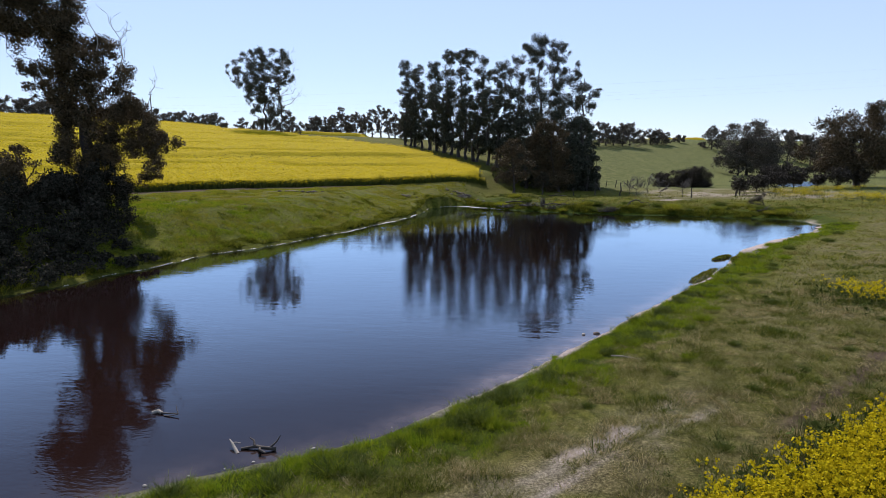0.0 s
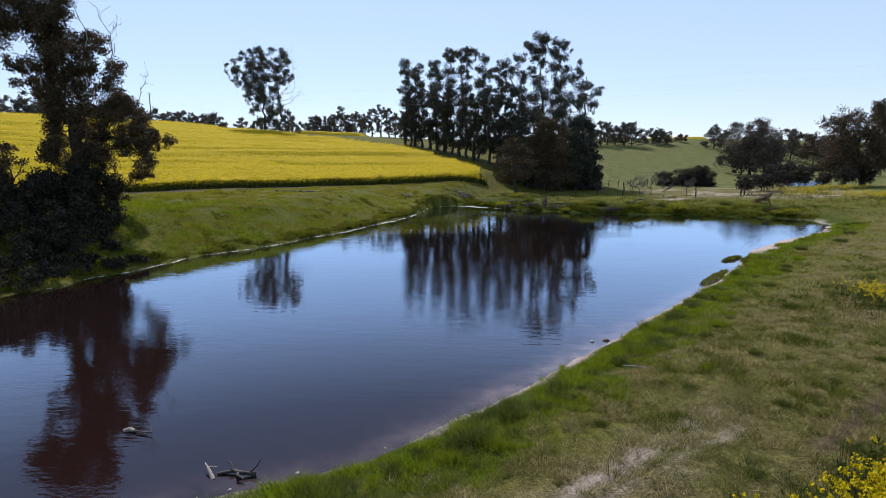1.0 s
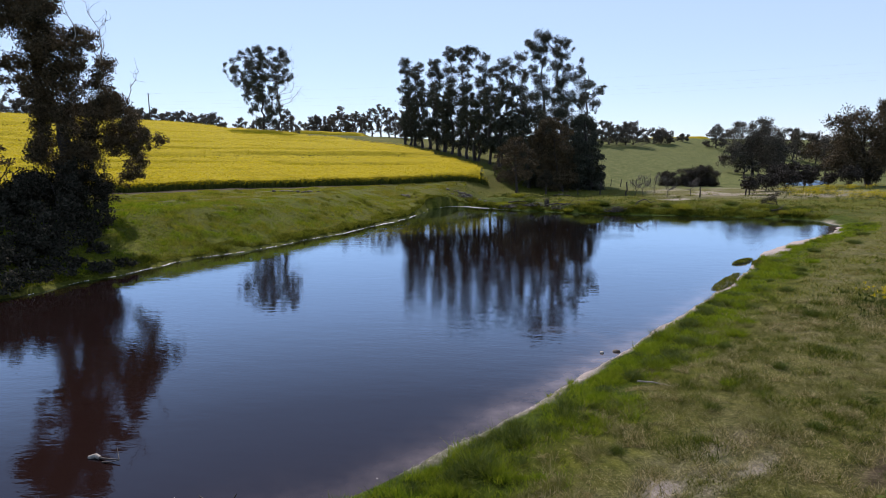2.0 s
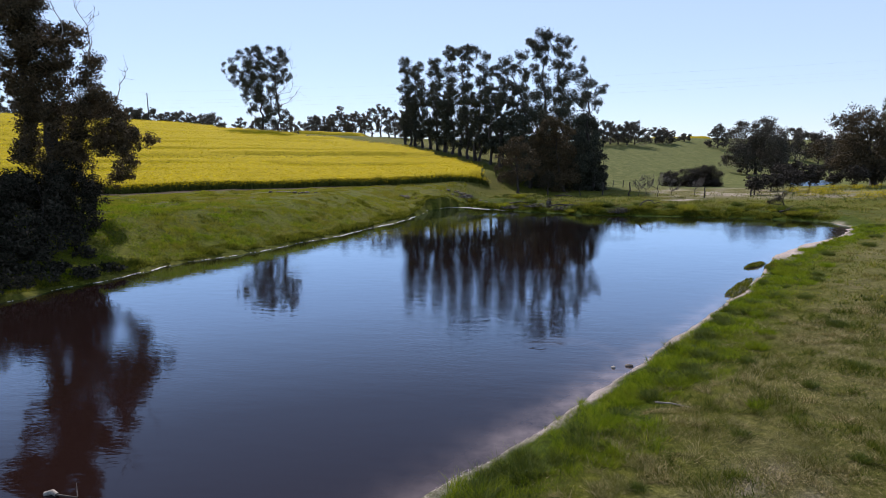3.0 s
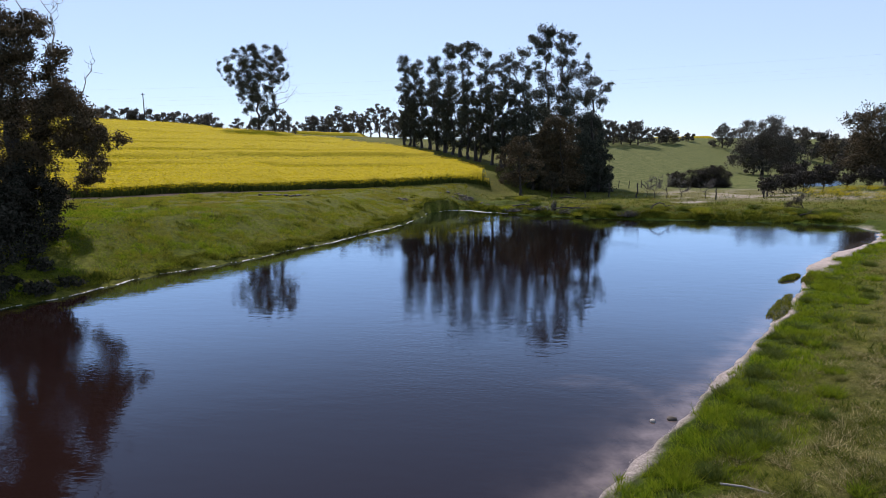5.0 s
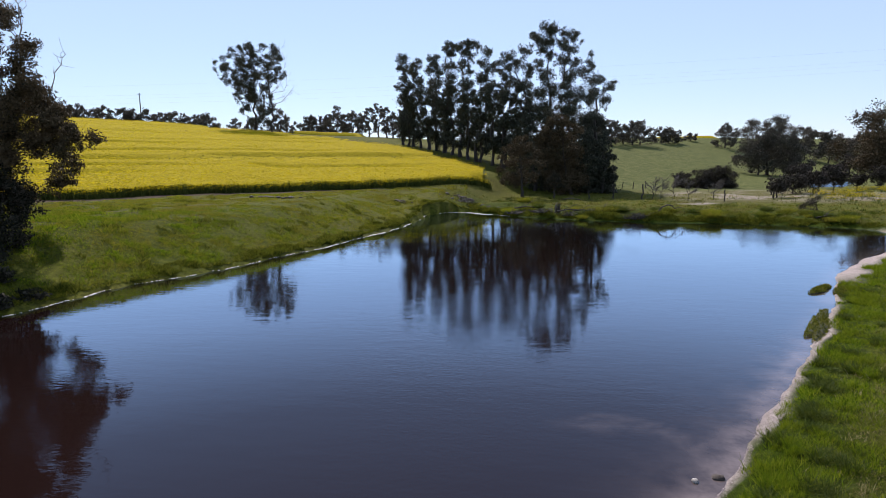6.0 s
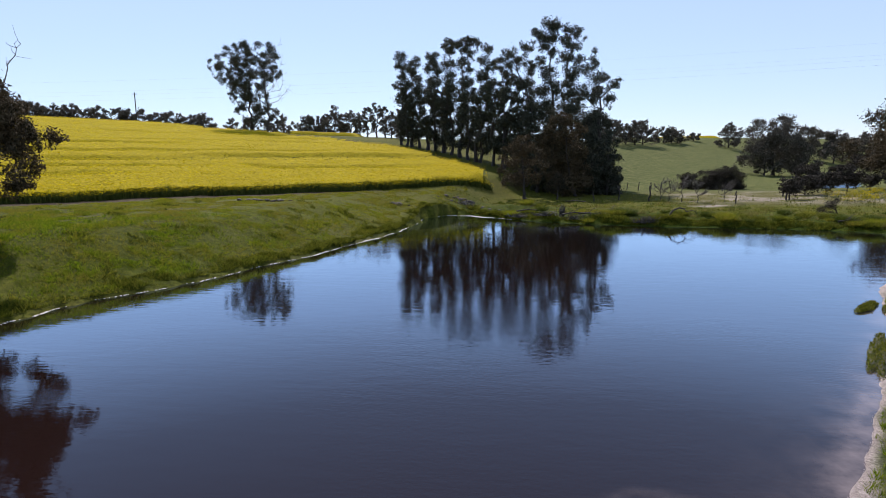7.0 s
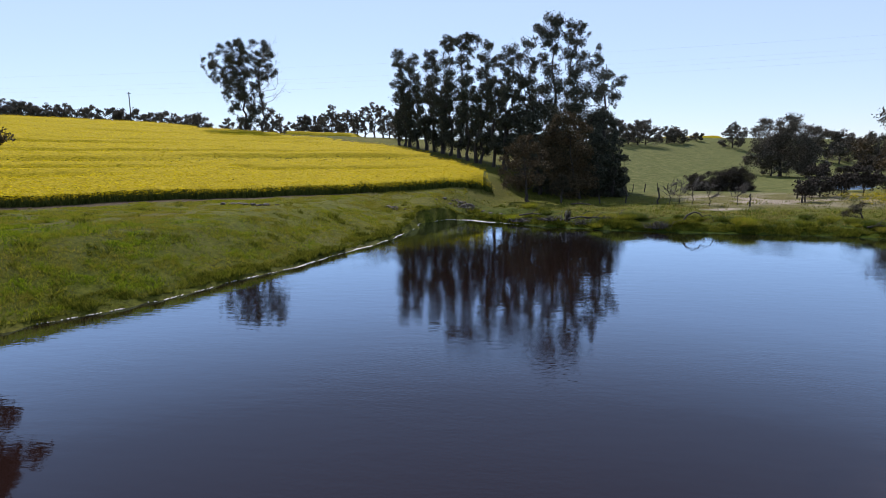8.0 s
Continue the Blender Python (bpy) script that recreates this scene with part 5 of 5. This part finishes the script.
for i, (x, y, s) in enumerate([(-3.3, 84.2, 0.55), (-2.6, 84.6, 0.40), (-4.0, 85.4, 0.50), (-4.6, 86.4, 0.45), (-6.4, 86.2, 0.42), (-5.6, 85.0, 0.35), (-3.4, 86.6, 0.60), (-2.4, 86.2, 0.35), (-1.6, 82.8, 0.40), (-7.2, 84.8, 0.30), (-0.8, 81.6, 0.32), (0.4, 80.6, 0.26)]):
    make_stone(x, y, s, 960 + i, "dark weathered boulder where the creek enters", -0.12, ROCK, "boulder", "boulder", "creek boulders")


def make_islet(x, y, rx, ry, turn, seed):
    """A low mud islet, its top grown over."""
    rng = np.random.default_rng(seed)
    islet = thing("islet", (x, y, 0), "low mossy mud islet just off the shore", "islet", "mud islets", turn)
    rings, sides = 6, 26
    a = np.linspace(0, 2 * np.pi, sides, endpoint=False)
    wob = 1 + 0.20 * np.sin(2 * a + seed) + 0.16 * np.sin(3 * a + 3 * seed) + 0.10 * np.sin(5 * a + 2 * seed) + rng.normal(0, 0.06, sides)
    v = [(0, 0, 0.08)]
    for k in range(1, rings + 1):
        s = k / rings
        z = 0.13 * (1 - s ** 3) - (0.14 if k == rings else 0)
        v += [(rx * s * w * np.cos(t), ry * s * w * np.sin(t), z + rng.normal(0, 0.012)) for t, w in zip(a, wob)]
    f = [(0, 1 + i, 1 + (i + 1) % sides) for i in range(sides)]
    for k in range(rings - 1):
        for i in range(sides):
            p, q = 1 + k * sides + i, 1 + k * sides + (i + 1) % sides
            f += [(p, p + sides, q + sides), (p, q + sides, q)]
    link_mesh("mud_bank", np.array(v), np.array(f), MUD, islet, smooth=True)
    n = 1500
    t, s = rng.uniform(0, 2 * np.pi, n), np.sqrt(rng.random(n)) * 0.98
    reach = s * np.interp(t, np.append(a, 2 * np.pi), np.append(wob, wob[0]))
    feet = np.column_stack([rx * reach * np.cos(t), ry * reach * np.sin(t), 0.13 * (1 - s ** 3)])
    v, f = blades(rng, feet, 0.07, 0.035, 0.8)
    tagged(link_mesh("moss_grass", v, f, FRINGE, islet), kind="stuff")


make_islet(12.2, 33.1, 0.34, 2.5, -35, 3)
make_islet(15.5, 39.2, 0.28, 1.15, -44, 5)
make_islet(16.3, 38.8, 0.28, 1.6, -34, 8)


def branch_thing(name, place, lines, mat, label, category="branch", sides=6, group="", twig_mat=None):
    """Driftwood, dead limbs: the first line is the stem, the rest are its twigs."""
    ob = thing(name, place, label, category, group)
    v, f = tubes(lines[:1], sides + 2)
    link_mesh("stem", v, f, mat, ob, smooth=True)
    for line in lines[1:]:
        v, f = tubes([line], sides)
        link_mesh("twig", v, f, twig_mat or mat, ob, smooth=True)
    return ob


def curve(points, r0, r1):
    p = np.array(points, float)
    s = np.linspace(0, len(p) - 1, 4 * len(p))
    i = np.clip(s.astype(int), 0, len(p) - 2)
    w = (s - i)[:, None]
    w = w * w * (3 - 2 * w) * 0.5 + w * 0.5
    q = p[i] * (1 - w) + p[i + 1] * w
    return np.column_stack([q, np.linspace(r0, r1, len(q))])


# snags in the water near the foot of the bank
branch_thing("driftwood", (-7.95, 14.35, 0), [
    curve([(-0.18, 0.06, 0.0), (-0.04, 0.08, 0.05), (0.10, 0.02, 0.03)], 0.055, 0.04), curve([(0.08, 0.02, 0.03), (0.32, -0.03, 0.05), (0.60, -0.08, 0.07)], 0.022, 0.010),
    curve([(0.60, -0.08, 0.07), (0.50, 0.04, 0.12), (0.40, 0.17, 0.20)], 0.012, 0.006), curve([(0.22, -0.10, 0.01), (0.42, -0.12, 0.03), (0.60, -0.08, 0.06)], 0.014, 0.008)], DEADWOOD, "pale snag with dark twig in the water", twig_mat=DARKWOOD)
branch_thing("driftwood", (-5.15, 12.75, 0), [
    curve([(-0.20, 0.20, 0.14), (-0.06, 0.06, 0.09), (0.14, -0.14, -0.03)], 0.012, 0.050), curve([(-0.10, 0.10, 0.10), (0.0, 0.10, 0.12), (0.10, 0.12, 0.10)], 0.022, 0.008)], DEADWOOD, "bleached broken log leaning out of the water")
branch_thing("driftwood", (-4.55, 12.75, 0), [
    curve([(-0.45, 0.02, 0.02), (-0.1, 0.08, 0.06), (0.05, -0.02, 0.09), (0.35, 0.03, 0.04)], 0.030, 0.045), curve([(0.2, 0, 0.06), (0.35, 0.1, 0.18), (0.42, 0.16, 0.30)], 0.025, 0.01),
    curve([(-0.15, 0.05, 0.08), (-0.2, 0.15, 0.16), (-0.32, 0.2, 0.20)], 0.03, 0.012), curve([(0.0, 0.0, 0.06), (0.05, -0.15, 0.10), (0.2, -0.2, 0.06)], 0.04, 0.02)], DARKWOOD, "dark rotten wood lying at the waterline")
branch_thing("stick", at_ground(4.72, 18.6, 0.03), [curve([(-0.38, 0.12, 0.02), (0, 0, 0.05), (0.42, -0.16, 0.02)], 0.024, 0.018)], DEADWOOD, "pale straight stick lying in the grass", "stick")
# the arched dead limb on the far shore, with brushwood
branch_thing("dead_branch", at_ground(16.6, 70.3), [
    curve([(-0.3, 0, -0.3), (-0.2, 0, 0.3), (0.2, 0.05, 0.85), (0.8, 0.1, 1.1), (1.2, 0.1, 1.0), (1.5, 0.1, 0.7)], 0.09, 0.05), curve([(1.5, 0.1, 0.7), (1.9, 0.1, 0.85), (2.3, 0.1, 0.75), (2.5, 0, 0.2)], 0.04, 0.02),
    curve([(-0.2, 0, 0.3), (-0.5, 0.1, 0.35), (-0.8, 0, 0.2)], 0.05, 0.02), curve([(1.2, 0.1, 1.0), (1.5, 0.1, 1.1), (1.8, 0.1, 1.05)], 0.025, 0.01)], DARKWOOD, "dark arched dead limb rooted in the far shore", sides=5)


def brushwood(x, y, wide, tall, count, seed, mat=DARKWOOD, label="tangle of grey brushwood on the far shore", group="brushwood heaps"):
    rng = np.random.default_rng(seed)
    heap = thing("brushwood", at_ground(x, y), label, "brushwood", group)
    lines = []
    for _ in range(count):
        a = rng.normal(0, 0.35, 3) * (wide, 0.5 * wide, 0)
        b = a + rng.normal(0, 0.5, 3) * (wide * 0.6, wide * 0.4, 0) + (0, 0, tall * rng.uniform(0.2, 1))
        lines.append(bent(rng, a, b, rng.uniform(0.02, 0.05), 0.012, 5, 0.15))
    for line in lines[:14]:
        v, f = tubes([line], 5)
        link_mesh("stick", v, f, DEADWOOD, heap, smooth=True)
    v, f = tubes(lines[14:], 3)
    tagged(link_mesh("twig_tangle", v, f, mat, heap, smooth=True), kind="stuff")


for i, (x, y, w, h, n) in enumerate([(14.4, 70.2, 1.4, 0.7, 170), (2.6, 76.4, 1.6, 0.5, 110), (5.2, 74.6, 1.5, 0.5, 120), (8.2, 73.2, 1.3, 0.6, 90), (10.4, 73.0, 1.2, 0.6, 80), (-3.0, 83.2, 0.8, 0.9, 60), (-4.2, 84.6, 1.0, 0.7, 60), (6.9, 75.2, 0.4, 1.3, 90)]):
    brushwood(x, y, w, h, n, 930 + i)
for i, (x, y, H) in enumerate([(22.4, 90.5, 3.0), (24.2, 91.5, 3.0), (25.6, 89.6, 2.4), (21.6, 92.0, 2.6), (29.0, 90.0, 2.2)]):
    dead = dead_tree((x, y), H, 950 + i, "leafless grey shrub in the valley", 1.5, 0.05, 14, "bare_shrub", GREYWOOD)
    tagged(dead, category="shrub", group="bare shrubs")


for i, (x, y, a, n) in enumerate([(8.0, 74.4, 0.3, 2.6), (9.6, 74.8, -0.5, 2.2), (3.4, 77.2, 0.1, 2.4), (10.6, 92.0, -0.7, 3.0), (12.0, 75.2, 0.8, 1.8), (30.5, 66.6, -0.15, 1.6)]):
    ca, sa = math.cos(a), math.sin(a)
    branch_thing("fallen_log", at_ground(x, y, 0.12), [
        curve([(-0.5 * n * ca, -0.5 * n * sa, 0.05), (0, 0, 0.22), (0.5 * n * ca, 0.5 * n * sa, 0.12)], 0.09, 0.05), curve([(0, 0, 0.22), (0.2 * n * ca, 0.2 * n * sa + 0.2, 0.6), (0.4 * n * ca, 0.4 * n * sa + 0.2, 0.75)], 0.045, 0.015),
        curve([(-0.2 * n * ca, -0.2 * n * sa, 0.16), (-0.1 * n * ca, -0.2 * n * sa - 0.3, 0.45), (0, -0.5, 0.5)], 0.04, 0.012)], DARKWOOD, "dark fallen limb lying in the shore grass", "log", 5, "fallen limbs")


def lean_dead_shrub():
    shrub = gum_tree((33.6, 73.6), [(-0.9, 0, 1.2, 0.8, 0.7, 0.5), (-1.5, 0.2, 0.7, 0.7, 0.7, 0.4), (-0.3, 0.1, 1.6, 0.5, 0.5, 0.35), (-1.0, -0.2, 0.4, 0.8, 0.7, 0.3)], 971, SALTBUSH, 0.07, (0.14, 0.04), 1.6, "half-dead leaning shrub with purple-grey twigs", "", "shrub", fork=0.5)
    return shrub


lean_dead_shrub()


# ---- fence ----
def fence_post(x, y, tall, seed, thick=0.07, arm=False):
    rng = np.random.default_rng(seed)
    post = thing("fence_post", at_ground(x, y, -0.1), "weathered leaning wooden fence post", "fence post", "old fence posts")
    line = bent(rng, (0, 0, 0), (rng.normal(0, 0.06), rng.normal(0, 0.06), tall + 0.1), thick * 1.1, thick * 0.85, 6, 0.02)
    v, f = tubes([line, line[[-1, -1]] * (1, 1, 1, 1) + [(0, 0, 0, 0), (0, 0, 0.02, -thick * 0.8)]], 8)
    link_mesh("post", v, f, DARKWOOD, post, smooth=True)
    if arm:
        v, f = tubes([bent(rng, line[-2, :3], line[-2, :3] + (-1.2, 0.1, 0.05), 0.04, 0.025, 5)], 6)
        link_mesh("rail", v, f, DARKWOOD, post, smooth=True)


for i, (x, y, h, k) in enumerate([(17.1, 95.8, 1.9, 0.09), (20.5, 93.1, 2.1, 0.11), (29.8, 88.5, 1.5, 0.09), (41.6, 101.6, 1.6, 0.10), (38.2, 93.4, 0.9, 0.12), (13.4, 94.2, 1.2, 0.08),
                                  (21.1, 118.3, 1.3, 0.07), (22.8, 116.8, 1.3, 0.07), (24.3, 115.2, 1.4, 0.08), (27.5, 119.3, 1.4, 0.08), (30.0, 122.0, 1.3, 0.07), (32.4, 125.2, 1.4, 0.08)]):
    fence_post(x, y, h, 980 + i, k, i in (0,))

# ---- clods, foam, creek ----
for i, (x, y, n, w) in enumerate([(-23.8, 68.6, 26, 1.3), (-20.6, 66.8, 16, 0.8), (-11.0, 77.2, 16, 0.8), (-4.4, 86.6, 22, 0.9)]):
    rng = np.random.default_rng(1000 + i)
    heap = thing("clod_heap", at_ground(x, y), "heap of dark dug earth clods in the grass", "earth heap", "earth heaps")
    for _ in range(n):
        px, py = rng.normal(0, w * 0.55), rng.normal(0, 0.28)
        s = rng.uniform(0.12, 0.26)
        v, f = pebble(rng, s, 0.7)
        v = v + (px, py, float(height(x + px, y + py)) - float(height(x, y)) + 0.25 * s)
        link_mesh("clod", v, f, EARTH, heap, smooth=True)


def make_foam(first, last, seed, wide, label, shift=0.0, mat=FOAM, each=130):
    """Broken foam along the shore: crowds of small irregular flecks, each a low dome."""
    rng = np.random.default_rng(seed)
    path = SHORE[first:last + 1]
    lengths = np.concatenate([[0], np.cumsum(np.linalg.norm(np.diff(path, axis=0), axis=1))])
    s = rng.uniform(0, lengths[-1], int(lengths[-1] * each))
    s = s[rng.random(len(s)) < 0.12 + 0.88 * step(smooth_noise(s, s * 0, 3.1, seed) + 0.4 * smooth_noise(s, s * 0 + 5, 0.7, seed), -0.15, 0.35)]
    x, y = np.interp(s, lengths, path[:, 0]), np.interp(s, lengths, path[:, 1])
    # meet the wavering waterline
    for _ in range(4):
        d = shore_distance(x, y) + waver(x, y) - shift
        gx = (shore_distance(x + 0.05, y) - shore_distance(x - 0.05, y)) / 0.1
        gy = (shore_distance(x, y + 0.05) - shore_distance(x, y - 0.05)) / 0.1
        x, y = x - d * gx, y - d * gy
    off = rng.normal(0, wide, len(s)) * (0.5 + step(smooth_noise(s, s * 0 + 9, 2.2, seed + 1), -0.2, 0.8))
    x, y = x + off * gx, y + off * gy
    n, sides = len(x), 6
    turn = rng.uniform(0, 6.28, (n, 1)) + np.linspace(0, 2 * np.pi, sides, endpoint=False)
    size = rng.uniform(0.015, 0.055, (n, 1)) * rng.uniform(0.6, 1.3, (n, sides))
    rim = np.stack([x[:, None] + size * np.cos(turn), y[:, None] + size * np.sin(turn), np.full((n, sides), 0.004)], -1)
    top = np.column_stack([x, y, np.full(n, 0.03)])[:, None]
    v = np.concatenate([rim, top], 1).reshape(-1, 3)
    base, k = np.arange(n)[:, None] * (sides + 1), np.arange(sides)[None]
    f = np.stack([base + k, base + (k + 1) % sides, base + sides + 0 * k], -1).reshape(-1, 3)
    tagged(link_mesh("foam", v, f, mat, smooth=True), label, "foam", kind="stuff")


make_foam(4, 12, 41, 0.045, "thin white foam line along the grassy bank", -0.14)


def make_scum():
    """Flecks of pinkish scum afloat along the shallow near shore."""
    rng = np.random.default_rng(48)
    a, b = SHORE[21:33], SHORE[22:34]
    k = rng.integers(0, len(a), 110000)
    p = a[k] + (b - a)[k] * rng.random((110000, 1)) + rng.normal(0, 0.5, (110000, 2))
    sd = shore_distance(p[:, 0], p[:, 1]) + waver(p[:, 0], p[:, 1])
    thick = 0.35 + 0.65 * step(smooth_noise(p[:, 0], p[:, 1], 2.6, 49), -0.4, 0.5)
    keep = (sd < 0.16) & (sd > -0.03) & (rng.random(110000) < np.exp(np.minimum(sd + 0.04, 0) / 0.045) * thick)
    p = p[keep]
    n = len(p)
    turn = rng.uniform(0, 6.28, (n, 1)) + np.linspace(0, 2 * np.pi, 6, endpoint=False)
    size = rng.uniform(0.003, 0.012, (n, 1)) * rng.uniform(0.6, 1.3, (n, 6))
    v = np.stack([p[:, :1] + size * np.cos(turn), p[:, 1:] + size * np.sin(turn), np.full((n, 6), 0.006) + rng.uniform(0, 0.02, (n, 1))], -1).reshape(-1, 3)
    i = np.arange(n) * 6
    f = np.concatenate([np.column_stack([i, i + 1, i + 2, i + 3]), np.column_stack([i, i + 3, i + 4, i + 5])])
    tagged(link_mesh("scum", v, f, SCUM), "flecks of pinkish scum along the shallow shore", "scum", kind="stuff")


make_scum()
make_foam(12, 14, 44, 0.16, "white foam where the creek enters", -0.1, FOAM, 260)


# ---- power line ----
def make_power_line():
    line = thing("power_line", (0, 57, 0), "four thin grey power wires crossing the sky", "power line")
    s = np.linspace(-150, 130, 57)
    for drop, off in ((0.0, 0.0), (0.85, -0.5), (1.0, 0.5), (1.45, 0.0)):
        z = 13.1 + 0.0205 * s + 0.00034 * s * s - drop
        v, f = tubes([np.column_stack([s, np.full(57, off), z, np.full(57, 0.0017)])], 5)
        link_mesh("wire", v, f, STEEL, line, smooth=True)
    for x in (-150, 130):
        base = float(height(x, 57))
        top = 13.1 + 0.0205 * x + 0.00034 * x * x
        v, f = tubes([[(x, 0, base - 0.5, 0.18), (x, 0, 0.5 * (top + base), 0.16), (x, 0, top + 0.3, 0.13)]], 10)
        link_mesh("pole", v, f, DARKWOOD, line, smooth=True)
        v, f = tubes([[(x, -1.2, top - 0.9, 0.07), (x, 1.2, top - 0.9, 0.07)]], 6)
        link_mesh("crossarm", v, f, DARKWOOD, line)


make_power_line()


def power_pole(x, y, tall):
    pole = thing("power_pole", at_ground(x, y, -0.3), "distant dark wooden power pole behind the canola", "power pole", "distant poles")
    v, f = tubes([[(0, 0, 0, 0.22), (0, 0, tall * 0.5, 0.20), (0, 0, tall, 0.16)]], 8)
    link_mesh("pole", v, f, DARKWOOD, pole, smooth=True)
    v, f = tubes([[(-0.9, 0, tall - 0.6, 0.08), (0.9, 0, tall - 0.6, 0.08)]], 6)
    link_mesh("crossarm", v, f, DARKWOOD, pole)


power_pole(-145.5, 238, 13.5)
power_pole(-85.0, 240, 8.5)
